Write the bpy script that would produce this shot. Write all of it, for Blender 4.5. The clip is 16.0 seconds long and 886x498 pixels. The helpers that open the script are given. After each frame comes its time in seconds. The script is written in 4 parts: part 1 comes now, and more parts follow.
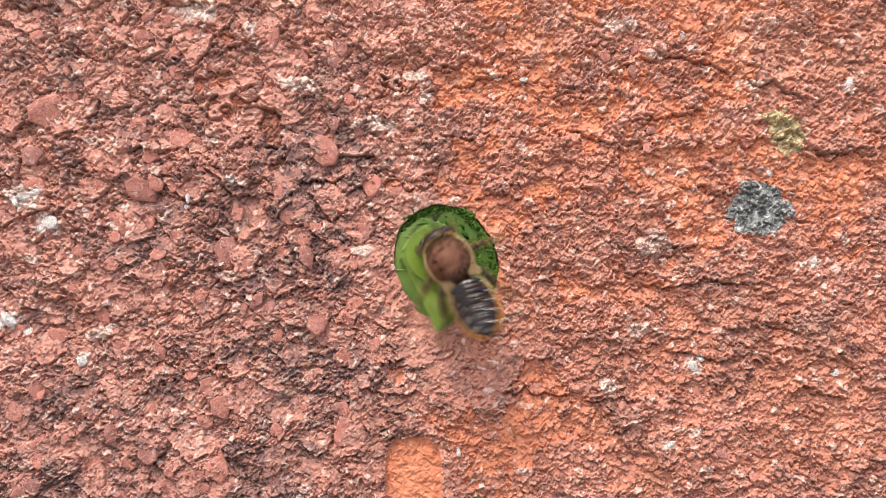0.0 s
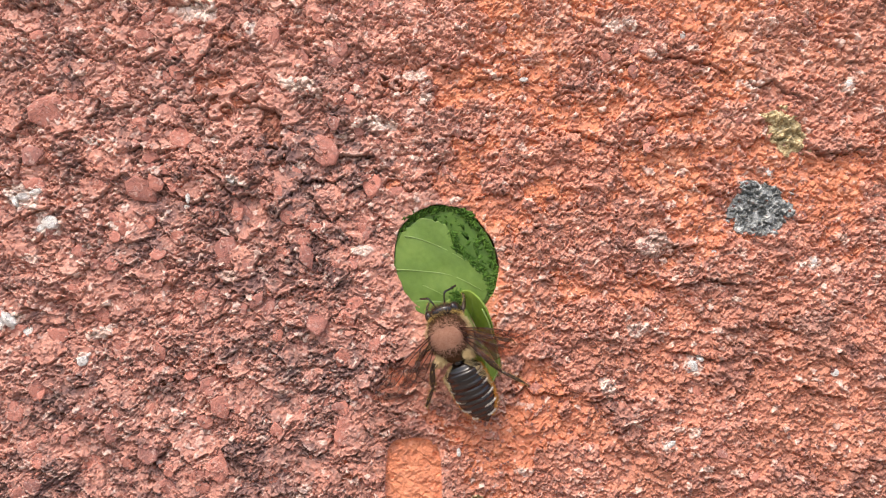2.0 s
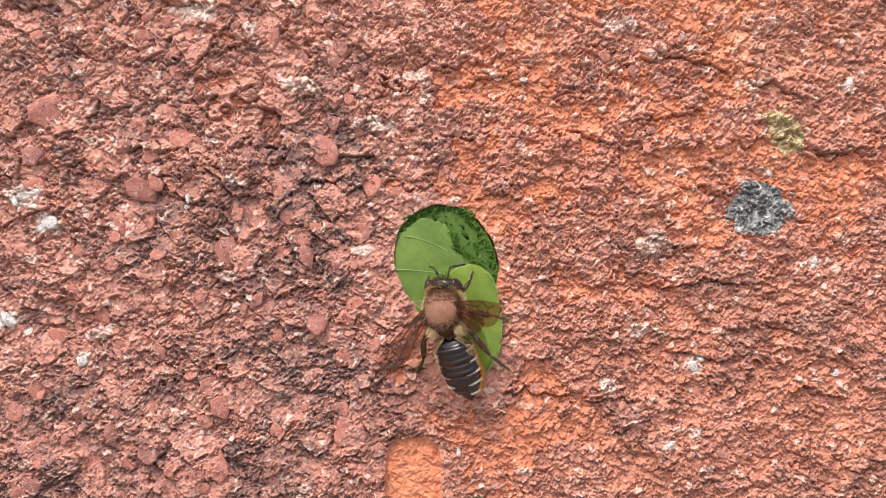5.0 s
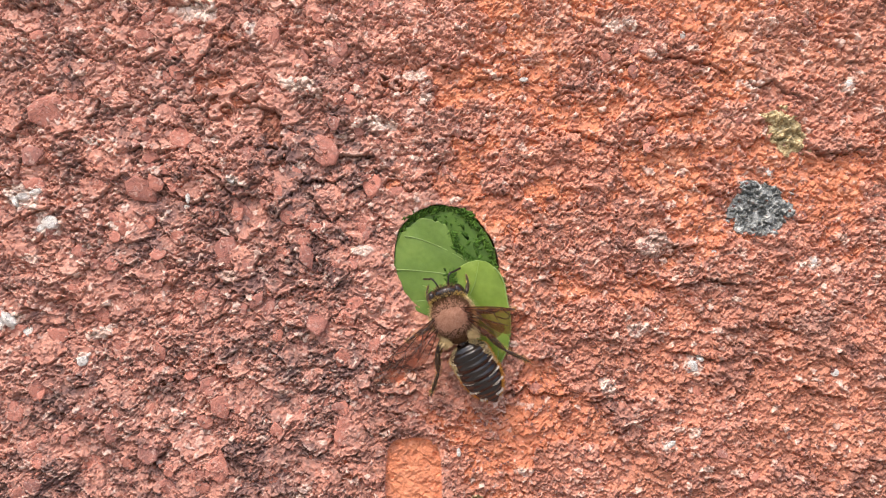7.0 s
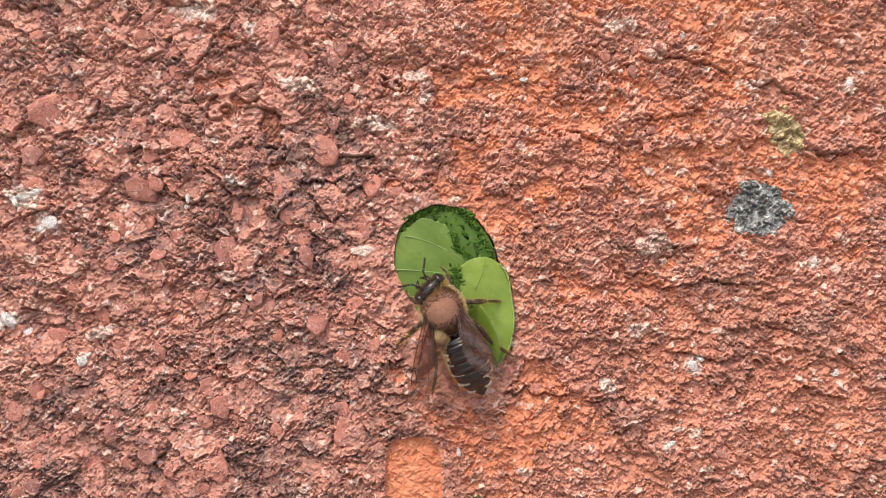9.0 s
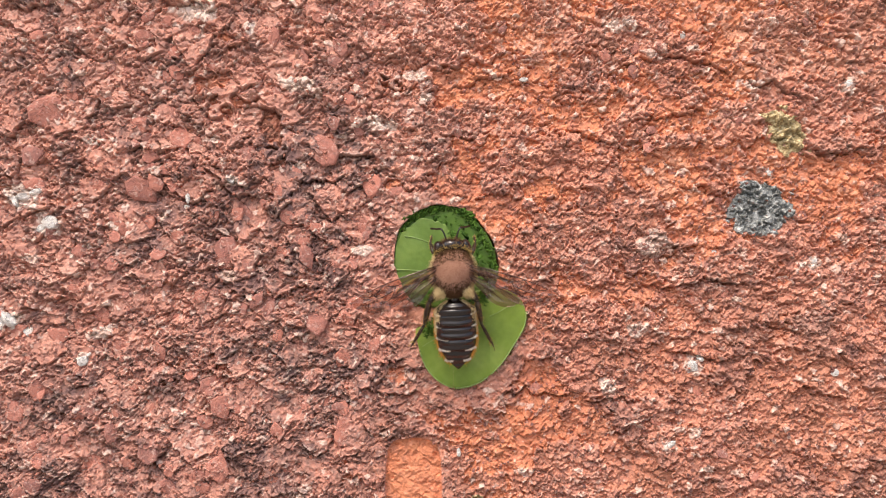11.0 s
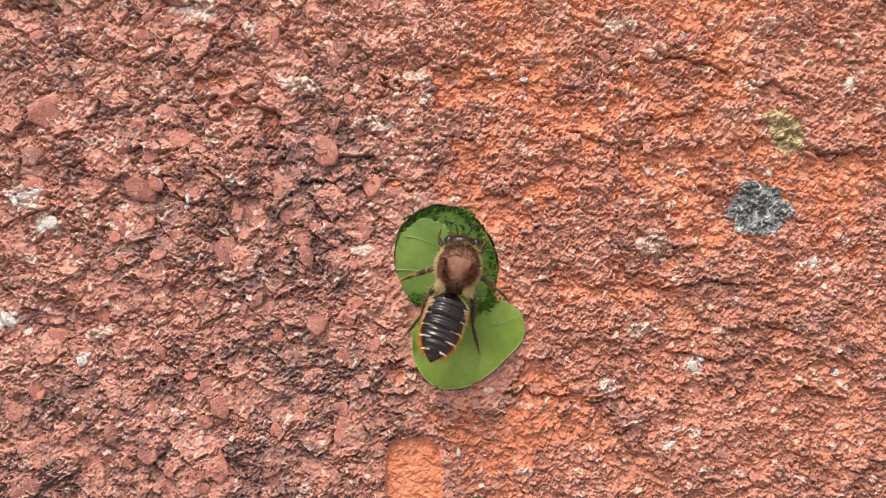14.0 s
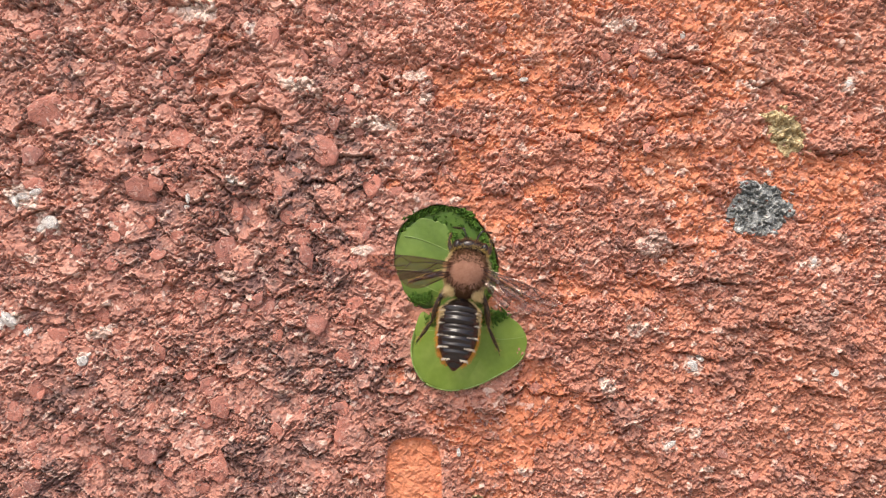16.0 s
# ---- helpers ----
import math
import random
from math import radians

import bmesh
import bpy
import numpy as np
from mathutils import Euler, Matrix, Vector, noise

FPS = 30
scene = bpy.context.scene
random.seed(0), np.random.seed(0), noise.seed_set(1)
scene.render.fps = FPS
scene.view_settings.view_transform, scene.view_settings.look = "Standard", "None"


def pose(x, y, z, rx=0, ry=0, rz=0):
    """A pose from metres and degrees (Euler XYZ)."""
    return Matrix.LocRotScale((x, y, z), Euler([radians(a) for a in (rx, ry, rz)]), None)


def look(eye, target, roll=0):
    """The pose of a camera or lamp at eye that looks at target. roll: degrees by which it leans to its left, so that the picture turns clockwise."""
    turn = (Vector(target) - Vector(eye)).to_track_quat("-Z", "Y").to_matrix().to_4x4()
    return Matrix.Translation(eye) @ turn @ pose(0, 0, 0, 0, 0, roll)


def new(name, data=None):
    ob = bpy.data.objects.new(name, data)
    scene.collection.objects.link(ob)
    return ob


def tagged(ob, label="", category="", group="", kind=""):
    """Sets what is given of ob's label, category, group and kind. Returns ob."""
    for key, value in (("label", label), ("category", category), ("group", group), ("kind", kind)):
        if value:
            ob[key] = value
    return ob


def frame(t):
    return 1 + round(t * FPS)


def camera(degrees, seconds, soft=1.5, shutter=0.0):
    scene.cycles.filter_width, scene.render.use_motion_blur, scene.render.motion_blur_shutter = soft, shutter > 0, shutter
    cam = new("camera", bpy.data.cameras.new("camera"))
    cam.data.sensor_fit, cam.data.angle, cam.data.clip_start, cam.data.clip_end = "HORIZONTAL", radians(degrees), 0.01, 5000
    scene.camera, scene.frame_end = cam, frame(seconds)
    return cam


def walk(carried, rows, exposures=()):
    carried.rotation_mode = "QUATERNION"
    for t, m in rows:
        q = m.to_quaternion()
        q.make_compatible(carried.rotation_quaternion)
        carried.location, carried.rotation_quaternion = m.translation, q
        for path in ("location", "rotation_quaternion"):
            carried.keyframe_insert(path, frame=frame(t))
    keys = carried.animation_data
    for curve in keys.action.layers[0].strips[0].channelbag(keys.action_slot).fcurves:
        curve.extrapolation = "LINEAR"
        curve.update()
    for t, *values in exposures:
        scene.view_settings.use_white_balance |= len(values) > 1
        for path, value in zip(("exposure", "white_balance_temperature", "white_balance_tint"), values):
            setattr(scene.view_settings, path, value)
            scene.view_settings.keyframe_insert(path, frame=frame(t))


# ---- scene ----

MM = 0.001
PX = 0.084 / 1568          # one picture unit on the wall face, in metres
ZC = 1.10                  # height of the view's centre above the ground
DIST = 0.042 / math.tan(radians(20))


def spot(px, py, out=0.0):
    """A place out metres in front of the wall face, seen at (px, py)."""
    k = (DIST - out) / DIST
    return Vector(((px - 784) * PX * k, -out, ZC + (441 - py) * PX * k))


cam = camera(40, 16.0, soft=1.15, shutter=0.4)
EYE = look((0, -DIST, ZC), (0, 0, ZC))
walk(cam, [(0, EYE), (16.0, EYE)], exposures=[(0, 1.26, 6540, 10), (3.5, 1.26, 6540, 10), (8.0, 1.21, 6620, 10), (9.0, 1.17, 6740, 10), (16.0, 1.16, 6790, 10)])

# ---- light: a bright overcast sky, softly stronger from above ----
world = bpy.data.worlds.new("sky")
scene.world = world
world.use_nodes = True
wn = world.node_tree
sky = wn.nodes.new("ShaderNodeTexSky")
sky.sky_type, sky.sun_disc = "NISHITA", False
sky.sun_elevation, sky.sun_rotation = radians(58), radians(205)
sky.air_density, sky.dust_density, sky.ozone_density = 1.0, 4.0, 1.0
wn.links.new(sky.outputs[0], wn.nodes["Background"].inputs[0])
wn.nodes["Background"].inputs[1].default_value = 0.128
sun_data = bpy.data.lights.new("sun", "SUN")
sun_data.energy, sun_data.angle, sun_data.color = 0.85, radians(20), (1.0, 0.95, 0.88)
sun = new("sun", sun_data)
sun.matrix_world = look((-0.8, -1.7, ZC + 3.0), (0, 0, ZC))


# ---- materials ----
def lin(r, g, b):
    return tuple(((c / 255 + 0.055) / 1.055) ** 2.4 if c > 10 else c / 255 / 12.92 for c in (r, g, b)) + (1.0,)


class Mat:
    """A node material with short calls."""

    def __init__(self, name, rough=0.8, spec=0.3):
        self.m = bpy.data.materials.new(name)
        self.m.use_nodes = True
        self.t = self.m.node_tree
        self.b = self.t.nodes["Principled BSDF"]
        self.b.inputs["Roughness"].default_value = rough
        self.b.inputs["Specular IOR Level"].default_value = spec

    def node(self, kind, **sets):
        n = self.t.nodes.new(kind)
        for k, v in sets.items():
            n.inputs[k].default_value = v
        return n

    def link(self, a, b):
        self.t.links.new(a, b)

    def noise(self, scale, detail=4, rough=0.6, warp=0.0):
        co = self.node("ShaderNodeTexCoord")
        n = self.node("ShaderNodeTexNoise", Scale=scale, Detail=detail, Roughness=rough, Distortion=warp)
        self.link(co.outputs["Object"], n.inputs["Vector"])
        return n.outputs[0]

    def attr(self, name):
        n = self.node("ShaderNodeAttribute")
        n.attribute_name = name
        return n.outputs["Fac"]

    def ramp(self, fac, stops):
        n = self.node("ShaderNodeValToRGB")
        e = n.color_ramp.elements
        while len(e) < len(stops):
            e.new(0.5)
        for el, (p, c) in zip(e, stops):
            el.position, el.color = p, c
        self.link(fac, n.inputs[0])
        return n.outputs[0]

    def math(self, op, a, b):
        n = self.node("ShaderNodeMath")
        n.operation = op
        for i, v in enumerate((a, b)):
            if isinstance(v, (int, float)):
                n.inputs[i].default_value = v
            else:
                self.link(v, n.inputs[i])
        return n.outputs[0]

    def mix(self, fac, a, b, mode="MIX"):
        n = self.node("ShaderNodeMix")
        n.data_type, n.blend_type = "RGBA", mode
        for i, v in ((0, fac), (6, a), (7, b)):
            if isinstance(v, (int, float)) or isinstance(v, tuple):
                n.inputs[i].default_value = v
            else:
                self.link(v, n.inputs[i])
        return n.outputs[2]

    def colour(self, c):
        if isinstance(c, tuple):
            self.b.inputs["Base Color"].default_value = c
        else:
            self.link(c, self.b.inputs["Base Color"])

    def bump(self, height, strength, distance):
        n = self.node("ShaderNodeBump", Strength=strength, Distance=distance)
        self.link(height, n.inputs["Height"])
        self.link(n.outputs[0], self.b.inputs["Normal"])


BRICK = [(0.0, lin(110, 84, 80)), (0.18, lin(156, 112, 100)), (0.4, lin(186, 127, 108)), (0.6, lin(202, 131, 103)),
         (0.8, lin(206, 132, 98)), (1.0, lin(212, 158, 134))]

CRUST = [(0.0, lin(116, 88, 84)), (0.25, lin(154, 114, 102)), (0.5, lin(180, 129, 114)), (0.75, lin(192, 137, 119)), (1.0, lin(203, 154, 137))]


def brick_material():
    k = Mat("weathered_brick", 0.9, 0.25)
    tone = k.attr("tone")
    fine = k.noise(1500, 5, 0.65)
    mid = k.noise(420, 4, 0.6, 0.4)
    f = k.math("ADD", tone, k.math("MULTIPLY", k.math("SUBTRACT", fine, 0.5), 0.45))
    f = k.math("ADD", f, k.math("MULTIPLY", k.math("SUBTRACT", mid, 0.5), 0.35))
    base = k.ramp(f, BRICK)
    worn = k.math("ADD", k.attr("age_shade"), k.math("MULTIPLY", k.math("SUBTRACT", fine, 0.5), 0.6))
    worn = k.math("ADD", worn, k.math("MULTIPLY", k.math("SUBTRACT", mid, 0.5), 0.4))
    base = k.mix(k.math("MULTIPLY", k.attr("rose"), 0.85), base, k.ramp(worn, CRUST))
    dust = k.ramp(k.noise(1700, 5, 0.75, 1.6), [(0.55, (0, 0, 0, 1)), (0.68, (0.24, 0.24, 0.24, 1))])
    base = k.mix(dust, base, lin(214, 186, 174))
    base = k.mix(k.attr("clay"), base, k.ramp(mid, [(0.3, lin(194, 116, 80)), (0.7, lin(216, 144, 106))]))
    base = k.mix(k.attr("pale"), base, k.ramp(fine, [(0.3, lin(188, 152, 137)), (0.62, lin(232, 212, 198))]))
    k.colour(base)
    grit = k.noise(3600, 3, 0.6)
    k.bump(k.math("ADD", fine, k.math("MULTIPLY", grit, 0.7)), 0.55, 0.00018)
    return k.m


def grain_material(name, stops):
    k = Mat(name, 0.88, 0.25)
    info = k.node("ShaderNodeObjectInfo")
    isl = k.node("ShaderNodeNewGeometry")
    r = k.math("ADD", info.outputs["Random"], isl.outputs["Random Per Island"])
    r = k.math("FRACT", r, 0.0)
    fine = k.noise(3, 4, 0.65)
    f = k.math("ADD", k.math("MULTIPLY", r, 0.4), k.math("MULTIPLY", k.math("SUBTRACT", fine, 0.5), 0.7))
    base = k.ramp(k.math("ADD", f, 0.12), stops)
    co = k.node("ShaderNodeNewGeometry")
    picks = []
    for size, warp in ((1900, 1.2), (2500, 1.0), (900, 0.6)):
        n = k.node("ShaderNodeTexNoise", Scale=size, Detail=4, Roughness=0.72, Distortion=warp)
        k.link(co.outputs["Position"], n.inputs["Vector"])
        picks.append(n.outputs[0])
    dust = k.ramp(picks[0], [(0.55, (0, 0, 0, 1)), (0.67, (0.6, 0.6, 0.6, 1))])
    base = k.mix(dust, base, lin(214, 184, 170))
    soot = k.ramp(picks[1], [(0.36, (0.6, 0.6, 0.6, 1)), (0.46, (0, 0, 0, 1))])
    k.colour(k.mix(soot, base, lin(104, 72, 66)))
    k.bump(picks[2], 1.0, 0.0003)
    return k.m


def speckled_material(name, stops, scale):
    """Fine mottled mineral or lichen crust."""
    k = Mat(name, 0.9, 0.2)
    n = k.noise(scale, 5, 0.72, 0.8)
    k.colour(k.ramp(n, stops))
    k.bump(n, 1.0, 0.0002)
    return k.m


def plain_material(name, a, b, scale, rough=0.9, spec=0.25, bump=0.0, dist=0.001):
    k = Mat(name, rough, spec)
    n = k.noise(scale, 5, 0.6)
    k.colour(k.ramp(n, [(0.3, a), (0.7, b)]))
    if bump:
        k.bump(n, bump, dist)
    return k.m


def leaf_material(name, dark, mid, light, rough=0.45, trans=0.15, vary=0.0, spec=0.35):
    k = Mat(name, rough, spec)
    n = k.noise(260, 3, 0.5)
    f = k.noise(2200, 4, 0.6)
    c = k.ramp(n, [(0.25, dark), (0.5, mid), (0.75, light)])
    c = k.mix(0.16, c, k.ramp(f, [(0.3, dark), (0.7, light)]))
    shred = k.node("ShaderNodeNewGeometry").outputs["Random Per Island"]
    k.colour(k.mix(k.math("MULTIPLY", shred, vary), c, dark))
    k.bump(f, 0.25, 0.0001)
    k.b.inputs["Subsurface Weight"].default_value = trans
    k.b.inputs["Subsurface Radius"].default_value = (0.0003, 0.0004, 0.0001)
    return k.m


def tergite_material():
    """Black glossy plates, finely grooved across."""
    k = Mat("grooved_chitin", 0.22, 0.55)
    n = k.noise(900, 4, 0.6)
    k.colour(k.ramp(n, [(0.3, lin(18, 13, 12)), (0.7, lin(38, 28, 24))]))
    co = k.node("ShaderNodeTexCoord")
    w = k.node("ShaderNodeTexWave", Scale=520.0, Distortion=1.6, Detail=2.0)
    w.bands_direction = "Y"
    k.link(co.outputs["Object"], w.inputs["Vector"])
    h = k.math("ADD", w.outputs["Fac"], k.math("MULTIPLY", n, 0.5))
    k.bump(h, 0.5, 0.0002)
    return k.m


def wing_material():
    k = Mat("smoky_wing", 0.25, 0.4)
    k.colour(k.ramp(k.noise(500, 3, 0.5), [(0.3, lin(70, 36, 26)), (0.7, lin(98, 54, 40))]))
    clear = k.node("ShaderNodeBsdfTransparent")
    clear.inputs[0].default_value = (0.66, 0.47, 0.39, 1)
    mx = k.node("ShaderNodeMixShader")
    mx.inputs[0].default_value = 0.2
    sheen = k.node("ShaderNodeBsdfGlossy")
    sheen.inputs["Roughness"].default_value = 0.15
    sheen.inputs["Color"].default_value = (0.95, 0.86, 0.78, 1)
    both = k.node("ShaderNodeMixShader")
    both.inputs[0].default_value = 0.055
    wav = k.noise(1100, 2, 0.5)
    bp = k.node("ShaderNodeBump", Strength=0.7, Distance=0.00015)
    k.link(wav, bp.inputs["Height"])
    k.link(bp.outputs[0], sheen.inputs["Normal"])
    k.link(clear.outputs[0], both.inputs[1])
    k.link(sheen.outputs[0], both.inputs[2])
    k.link(both.outputs[0], mx.inputs[1])
    k.link(k.b.outputs[0], mx.inputs[2])
    k.link(mx.outputs[0], k.t.nodes["Material Output"].inputs["Surface"])
    return k.m


M_BRICK = brick_material()
M_GRAIN = grain_material("brick_grain", [(0.0, lin(130, 92, 86)), (0.3, lin(170, 112, 98)), (0.6, lin(188, 122, 104)), (1.0, lin(206, 152, 132))])
M_GRIT = grain_material("brick_grit", [(0.0, lin(96, 74, 72)), (0.3, lin(150, 100, 88)), (0.6, lin(186, 124, 104)), (0.85, lin(206, 164, 146)), (1.0, lin(232, 222, 216))])
M_STONE = speckled_material("grey_stone", [(0.32, lin(66, 67, 66)), (0.47, lin(126, 127, 124)), (0.6, lin(176, 176, 172)), (0.7, lin(232, 230, 224))], 1500)
M_LICHEN = speckled_material("pale_lichen", [(0.3, lin(138, 108, 76)), (0.46, lin(196, 172, 128)), (0.66, lin(226, 212, 174))], 2300)
M_WHITE = plain_material("white_mineral", lin(226, 212, 202), lin(252, 248, 242), 1400, 0.85, 0.25, 0.8, 0.0002)
M_WALL = plain_material("plain_brick", lin(150, 84, 68), lin(190, 106, 78), 60, bump=0.5, dist=0.002)
M_GROUND = plain_material("bounce_ground", (0.22, 0.21, 0.19, 1), (0.34, 0.32, 0.29, 1), 8, bump=0.3, dist=0.004)
M_LEAF = leaf_material("leaf_underside", lin(74, 97, 33), lin(92, 118, 45), lin(117, 140, 65))
M_LEAF_B = leaf_material("leaf_piece_green", lin(90, 113, 33), lin(112, 136, 47), lin(141, 160, 75))
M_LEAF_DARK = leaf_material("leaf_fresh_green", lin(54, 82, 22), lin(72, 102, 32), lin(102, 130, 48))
M_PULP = leaf_material("chewed_leaf", lin(46, 74, 22), lin(76, 110, 36), lin(116, 148, 62), 0.7, 0.0, 0.9, 0.15)
M_VEIN = leaf_material("leaf_vein", lin(116, 138, 72), lin(136, 158, 90), lin(158, 178, 110))
M_CHITIN = plain_material("black_chitin", lin(20, 15, 13), lin(40, 30, 25), 900, 0.24, 0.6, 0.25, 0.00004)
M_TERGITE = tergite_material()
M_EYE = plain_material("dark_eye", lin(26, 20, 18), lin(48, 38, 34), 1500, 0.25, 0.5)
M_TAN = plain_material("tan_hair", lin(168, 126, 105), lin(192, 150, 128), 1800, 0.85, 0.05)
M_FELT = plain_material("tan_felt", lin(156, 114, 94), lin(184, 140, 118), 2600, 0.95, 0.0, 0.8, 0.0001)
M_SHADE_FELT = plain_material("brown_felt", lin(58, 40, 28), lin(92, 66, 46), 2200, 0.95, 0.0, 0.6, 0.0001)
M_BROWN = plain_material("brown_hair", lin(80, 55, 38), lin(120, 86, 60), 1800, 0.8, 0.1)
M_CREAM = plain_material("cream_hair", lin(184, 154, 108), lin(222, 200, 152), 1800, 0.7)
M_GOLD = plain_material("golden_hair", lin(150, 122, 66), lin(192, 164, 98), 1800, 0.7, 0.1)
M_BAND = plain_material("whitish_hair", lin(206, 194, 174), lin(238, 230, 216), 1800, 0.7)
M_ORANGE = plain_material("orange_hair", lin(190, 124, 40), lin(224, 164, 78), 1800, 0.7)
M_WING = wing_material()
M_LEG = plain_material("dark_brown_leg", lin(34, 24, 18), lin(66, 48, 34), 900, 0.4, 0.4)
M_WVEIN = plain_material("wing_vein", lin(38, 22, 17), lin(64, 38, 28), 900, 0.4)


# ---- mesh helpers ----
def data_of(name, shape, material, smooth=True):
    if isinstance(shape, bmesh.types.BMesh):
        me = bpy.data.meshes.new(name)
        shape.normal_update()
        shape.to_mesh(me)
        shape.free()
    else:
        me = bpy.data.meshes.new(name)
        me.from_pydata(shape[0], [], shape[1])
    me.polygons.foreach_set("use_smooth", [smooth] * len(me.polygons))
    me.materials.append(material)
    return me


def part(name, shape, material, parent=None, label="", at=None, smooth=True):
    """Links a shape as one mesh object under a thing or a part."""
    ob = new(name, data_of(name, shape, material, smooth))
    ob.parent = parent
    if at is not None:
        ob.matrix_basis = at
    return tagged(ob, label)


def tube(bm, pts, radii, n=7):
    pts = [Vector(p) for p in pts]
    rings = []
    for i, p in enumerate(pts):
        d = (pts[min(i + 1, len(pts) - 1)] - pts[max(i - 1, 0)]).normalized()
        u = d.orthogonal().normalized()
        v = d.cross(u)
        rings.append([bm.verts.new(p + (u * math.cos(a) + v * math.sin(a)) * radii[i]) for a in (2 * math.pi * k / n for k in range(n))])
    for a, b in zip(rings, rings[1:]):
        best = min(range(n), key=lambda s: (a[0].co - b[s].co).length)
        for k in range(n):
            bm.faces.new((a[k], a[(k + 1) % n], b[(k + 1 + best) % n], b[(k + best) % n]))
    bm.faces.new(list(reversed(rings[0])))
    bm.faces.new(rings[-1])


def smooth_line(pts, n):
    """n points on a Catmull-Rom curve through pts."""
    pts = [Vector(p) for p in pts]
    out = []
    for i in range(n):
        f = i / (n - 1) * (len(pts) - 1)
        k = min(int(f), len(pts) - 2)
        u = f - k
        a, b, c, d = pts[max(k - 1, 0)], pts[k], pts[k + 1], pts[min(k + 2, len(pts) - 1)]
        out.append(0.5 * (2 * b + (c - a) * u + (2 * a - 5 * b + 4 * c - d) * u * u + (3 * b - a - 3 * c + d) * u ** 3))
    return out


def ellipsoid(bm, centre, radii, u=28, v=18, rough=0.0):
    r = bmesh.ops.create_uvsphere(bm, u_segments=u, v_segments=v, radius=1.0)
    for w in r["verts"]:
        s = 1 + rough * noise.noise(w.co * 3)
        w.co = Vector((w.co.x * radii[0] * s, w.co.y * radii[1] * s, w.co.z * radii[2] * s)) + Vector(centre)


def hairs(roots, ways, length, width, rng, bend=0.25):
    """Thin tapered hairs as (vertices, faces)."""
    verts, faces = [], []
    for p, d in zip(roots, ways):
        d = Vector(d) + Vector(rng.normal(0, bend, 3))
        d.normalize()
        u = d.orthogonal().normalized()
        v = d.cross(u)
        ln = length * rng.uniform(0.6, 1.15)
        i = len(verts)
        p = Vector(p)
        for a in (0, 2.09, 4.19):
            verts.append(tuple(p + (u * math.cos(a) + v * math.sin(a)) * width))
        mid = p + d * ln * 0.6
        for a in (0, 2.09, 4.19):
            verts.append(tuple(mid + (u * math.cos(a) + v * math.sin(a)) * width * 0.75))
        verts.append(tuple(p + (d + Vector(rng.normal(0, bend * 0.5, 3))) * ln))
        for k in range(3):
            j = (k + 1) % 3
            faces += [(i + k, i + j, i + 3 + j, i + 3 + k), (i + 3 + k, i + 3 + j, i + 6)]
    return verts, faces


# ---- brick face: a worn, gritty surface with a drilled hole ----
STEP = 0.069 * MM
gx = np.arange(-43.7 * MM, 43.7 * MM + STEP / 2, STEP)
gz = np.arange(-25.2 * MM, 25.2 * MM + STEP / 2, STEP)
NX, NZ = len(gx), len(gz)
GX, GZ = np.meshgrid((gx / MM).astype(np.float32), (gz / MM).astype(np.float32))       # millimetres from the view's centre
UX, UY = GX * MM / PX + 784, 441 - GZ * MM / PX


def lattice_noise(x, y, size, seed):
    rng = np.random.default_rng(seed)
    x, y = x / size + 1000.0, y / size + 1000.0
    i, j = np.floor(x).astype(np.int32), np.floor(y).astype(np.int32)
    fx, fy = x - i, y - j
    fx, fy = fx * fx * (3 - 2 * fx), fy * fy * (3 - 2 * fy)
    t = rng.random(1024 * 1024, dtype=np.float32) * 2 - 1
    i0, i1, j0, j1 = (i & 1023) * 1024, ((i + 1) & 1023) * 1024, j & 1023, (j + 1) & 1023
    low, top = t[i0 + j0], t[i0 + j1]
    low, top = low + (t[i1 + j0] - low) * fx, top + (t[i1 + j1] - top) * fx
    return low + (top - low) * fy


def fbm(x, y, size, seed, octaves=4, gain=0.55):
    out, a, tot = 0, 1.0, 0
    for o in range(octaves):
        out = out + a * lattice_noise(x, y, size / 2 ** o, seed + o)
        tot += a
        a *= gain
    return out / tot


def step(a, b, v):
    u = np.clip((v - a) / (b - a), 0, 1)
    return u * u * (3 - 2 * u)


def facets(x, y, size, seed, flat=1.0, slope=0.5):
    """Broken stone: tilted facets with sharp breaks. Height about 0, distance to the next break, a random value for each."""
    rng = np.random.default_rng(seed)
    t = rng.random((5, 512, 512), dtype=np.float32)
    y = y * flat
    i, j = np.floor(x / size).astype(int), np.floor(y / size).astype(int)
    f1, f2 = np.full_like(x, 9.0), np.full_like(x, 9.0)
    h, rnd = np.zeros_like(x), np.zeros_like(x)
    for di in (-1, 0, 1):
        for dj in (-1, 0, 1):
            a, b = (i + di) % 512, (j + dj) % 512
            dx = x / size - (i + di + t[0, a, b])
            dy = y / size - (j + dj + t[1, a, b])
            d = 0.6 * np.hypot(dx, dy) + 0.4 * np.maximum(np.abs(dx + 0.3 * dy), np.abs(dy - 0.3 * dx))
            win = d < f1
            f2 = np.where(win, f1, np.minimum(f2, d))
            f1 = np.where(win, d, f1)
            h = np.where(win, t[2, a, b] - 0.5 + slope * (2 * (t[3, a, b] - 0.5) * dx + (1.6 * t[4, a, b] - 0.4) * dy), h)
            rnd = np.where(win, t[3, b, a], rnd)
    return h, f2 - f1, rnd


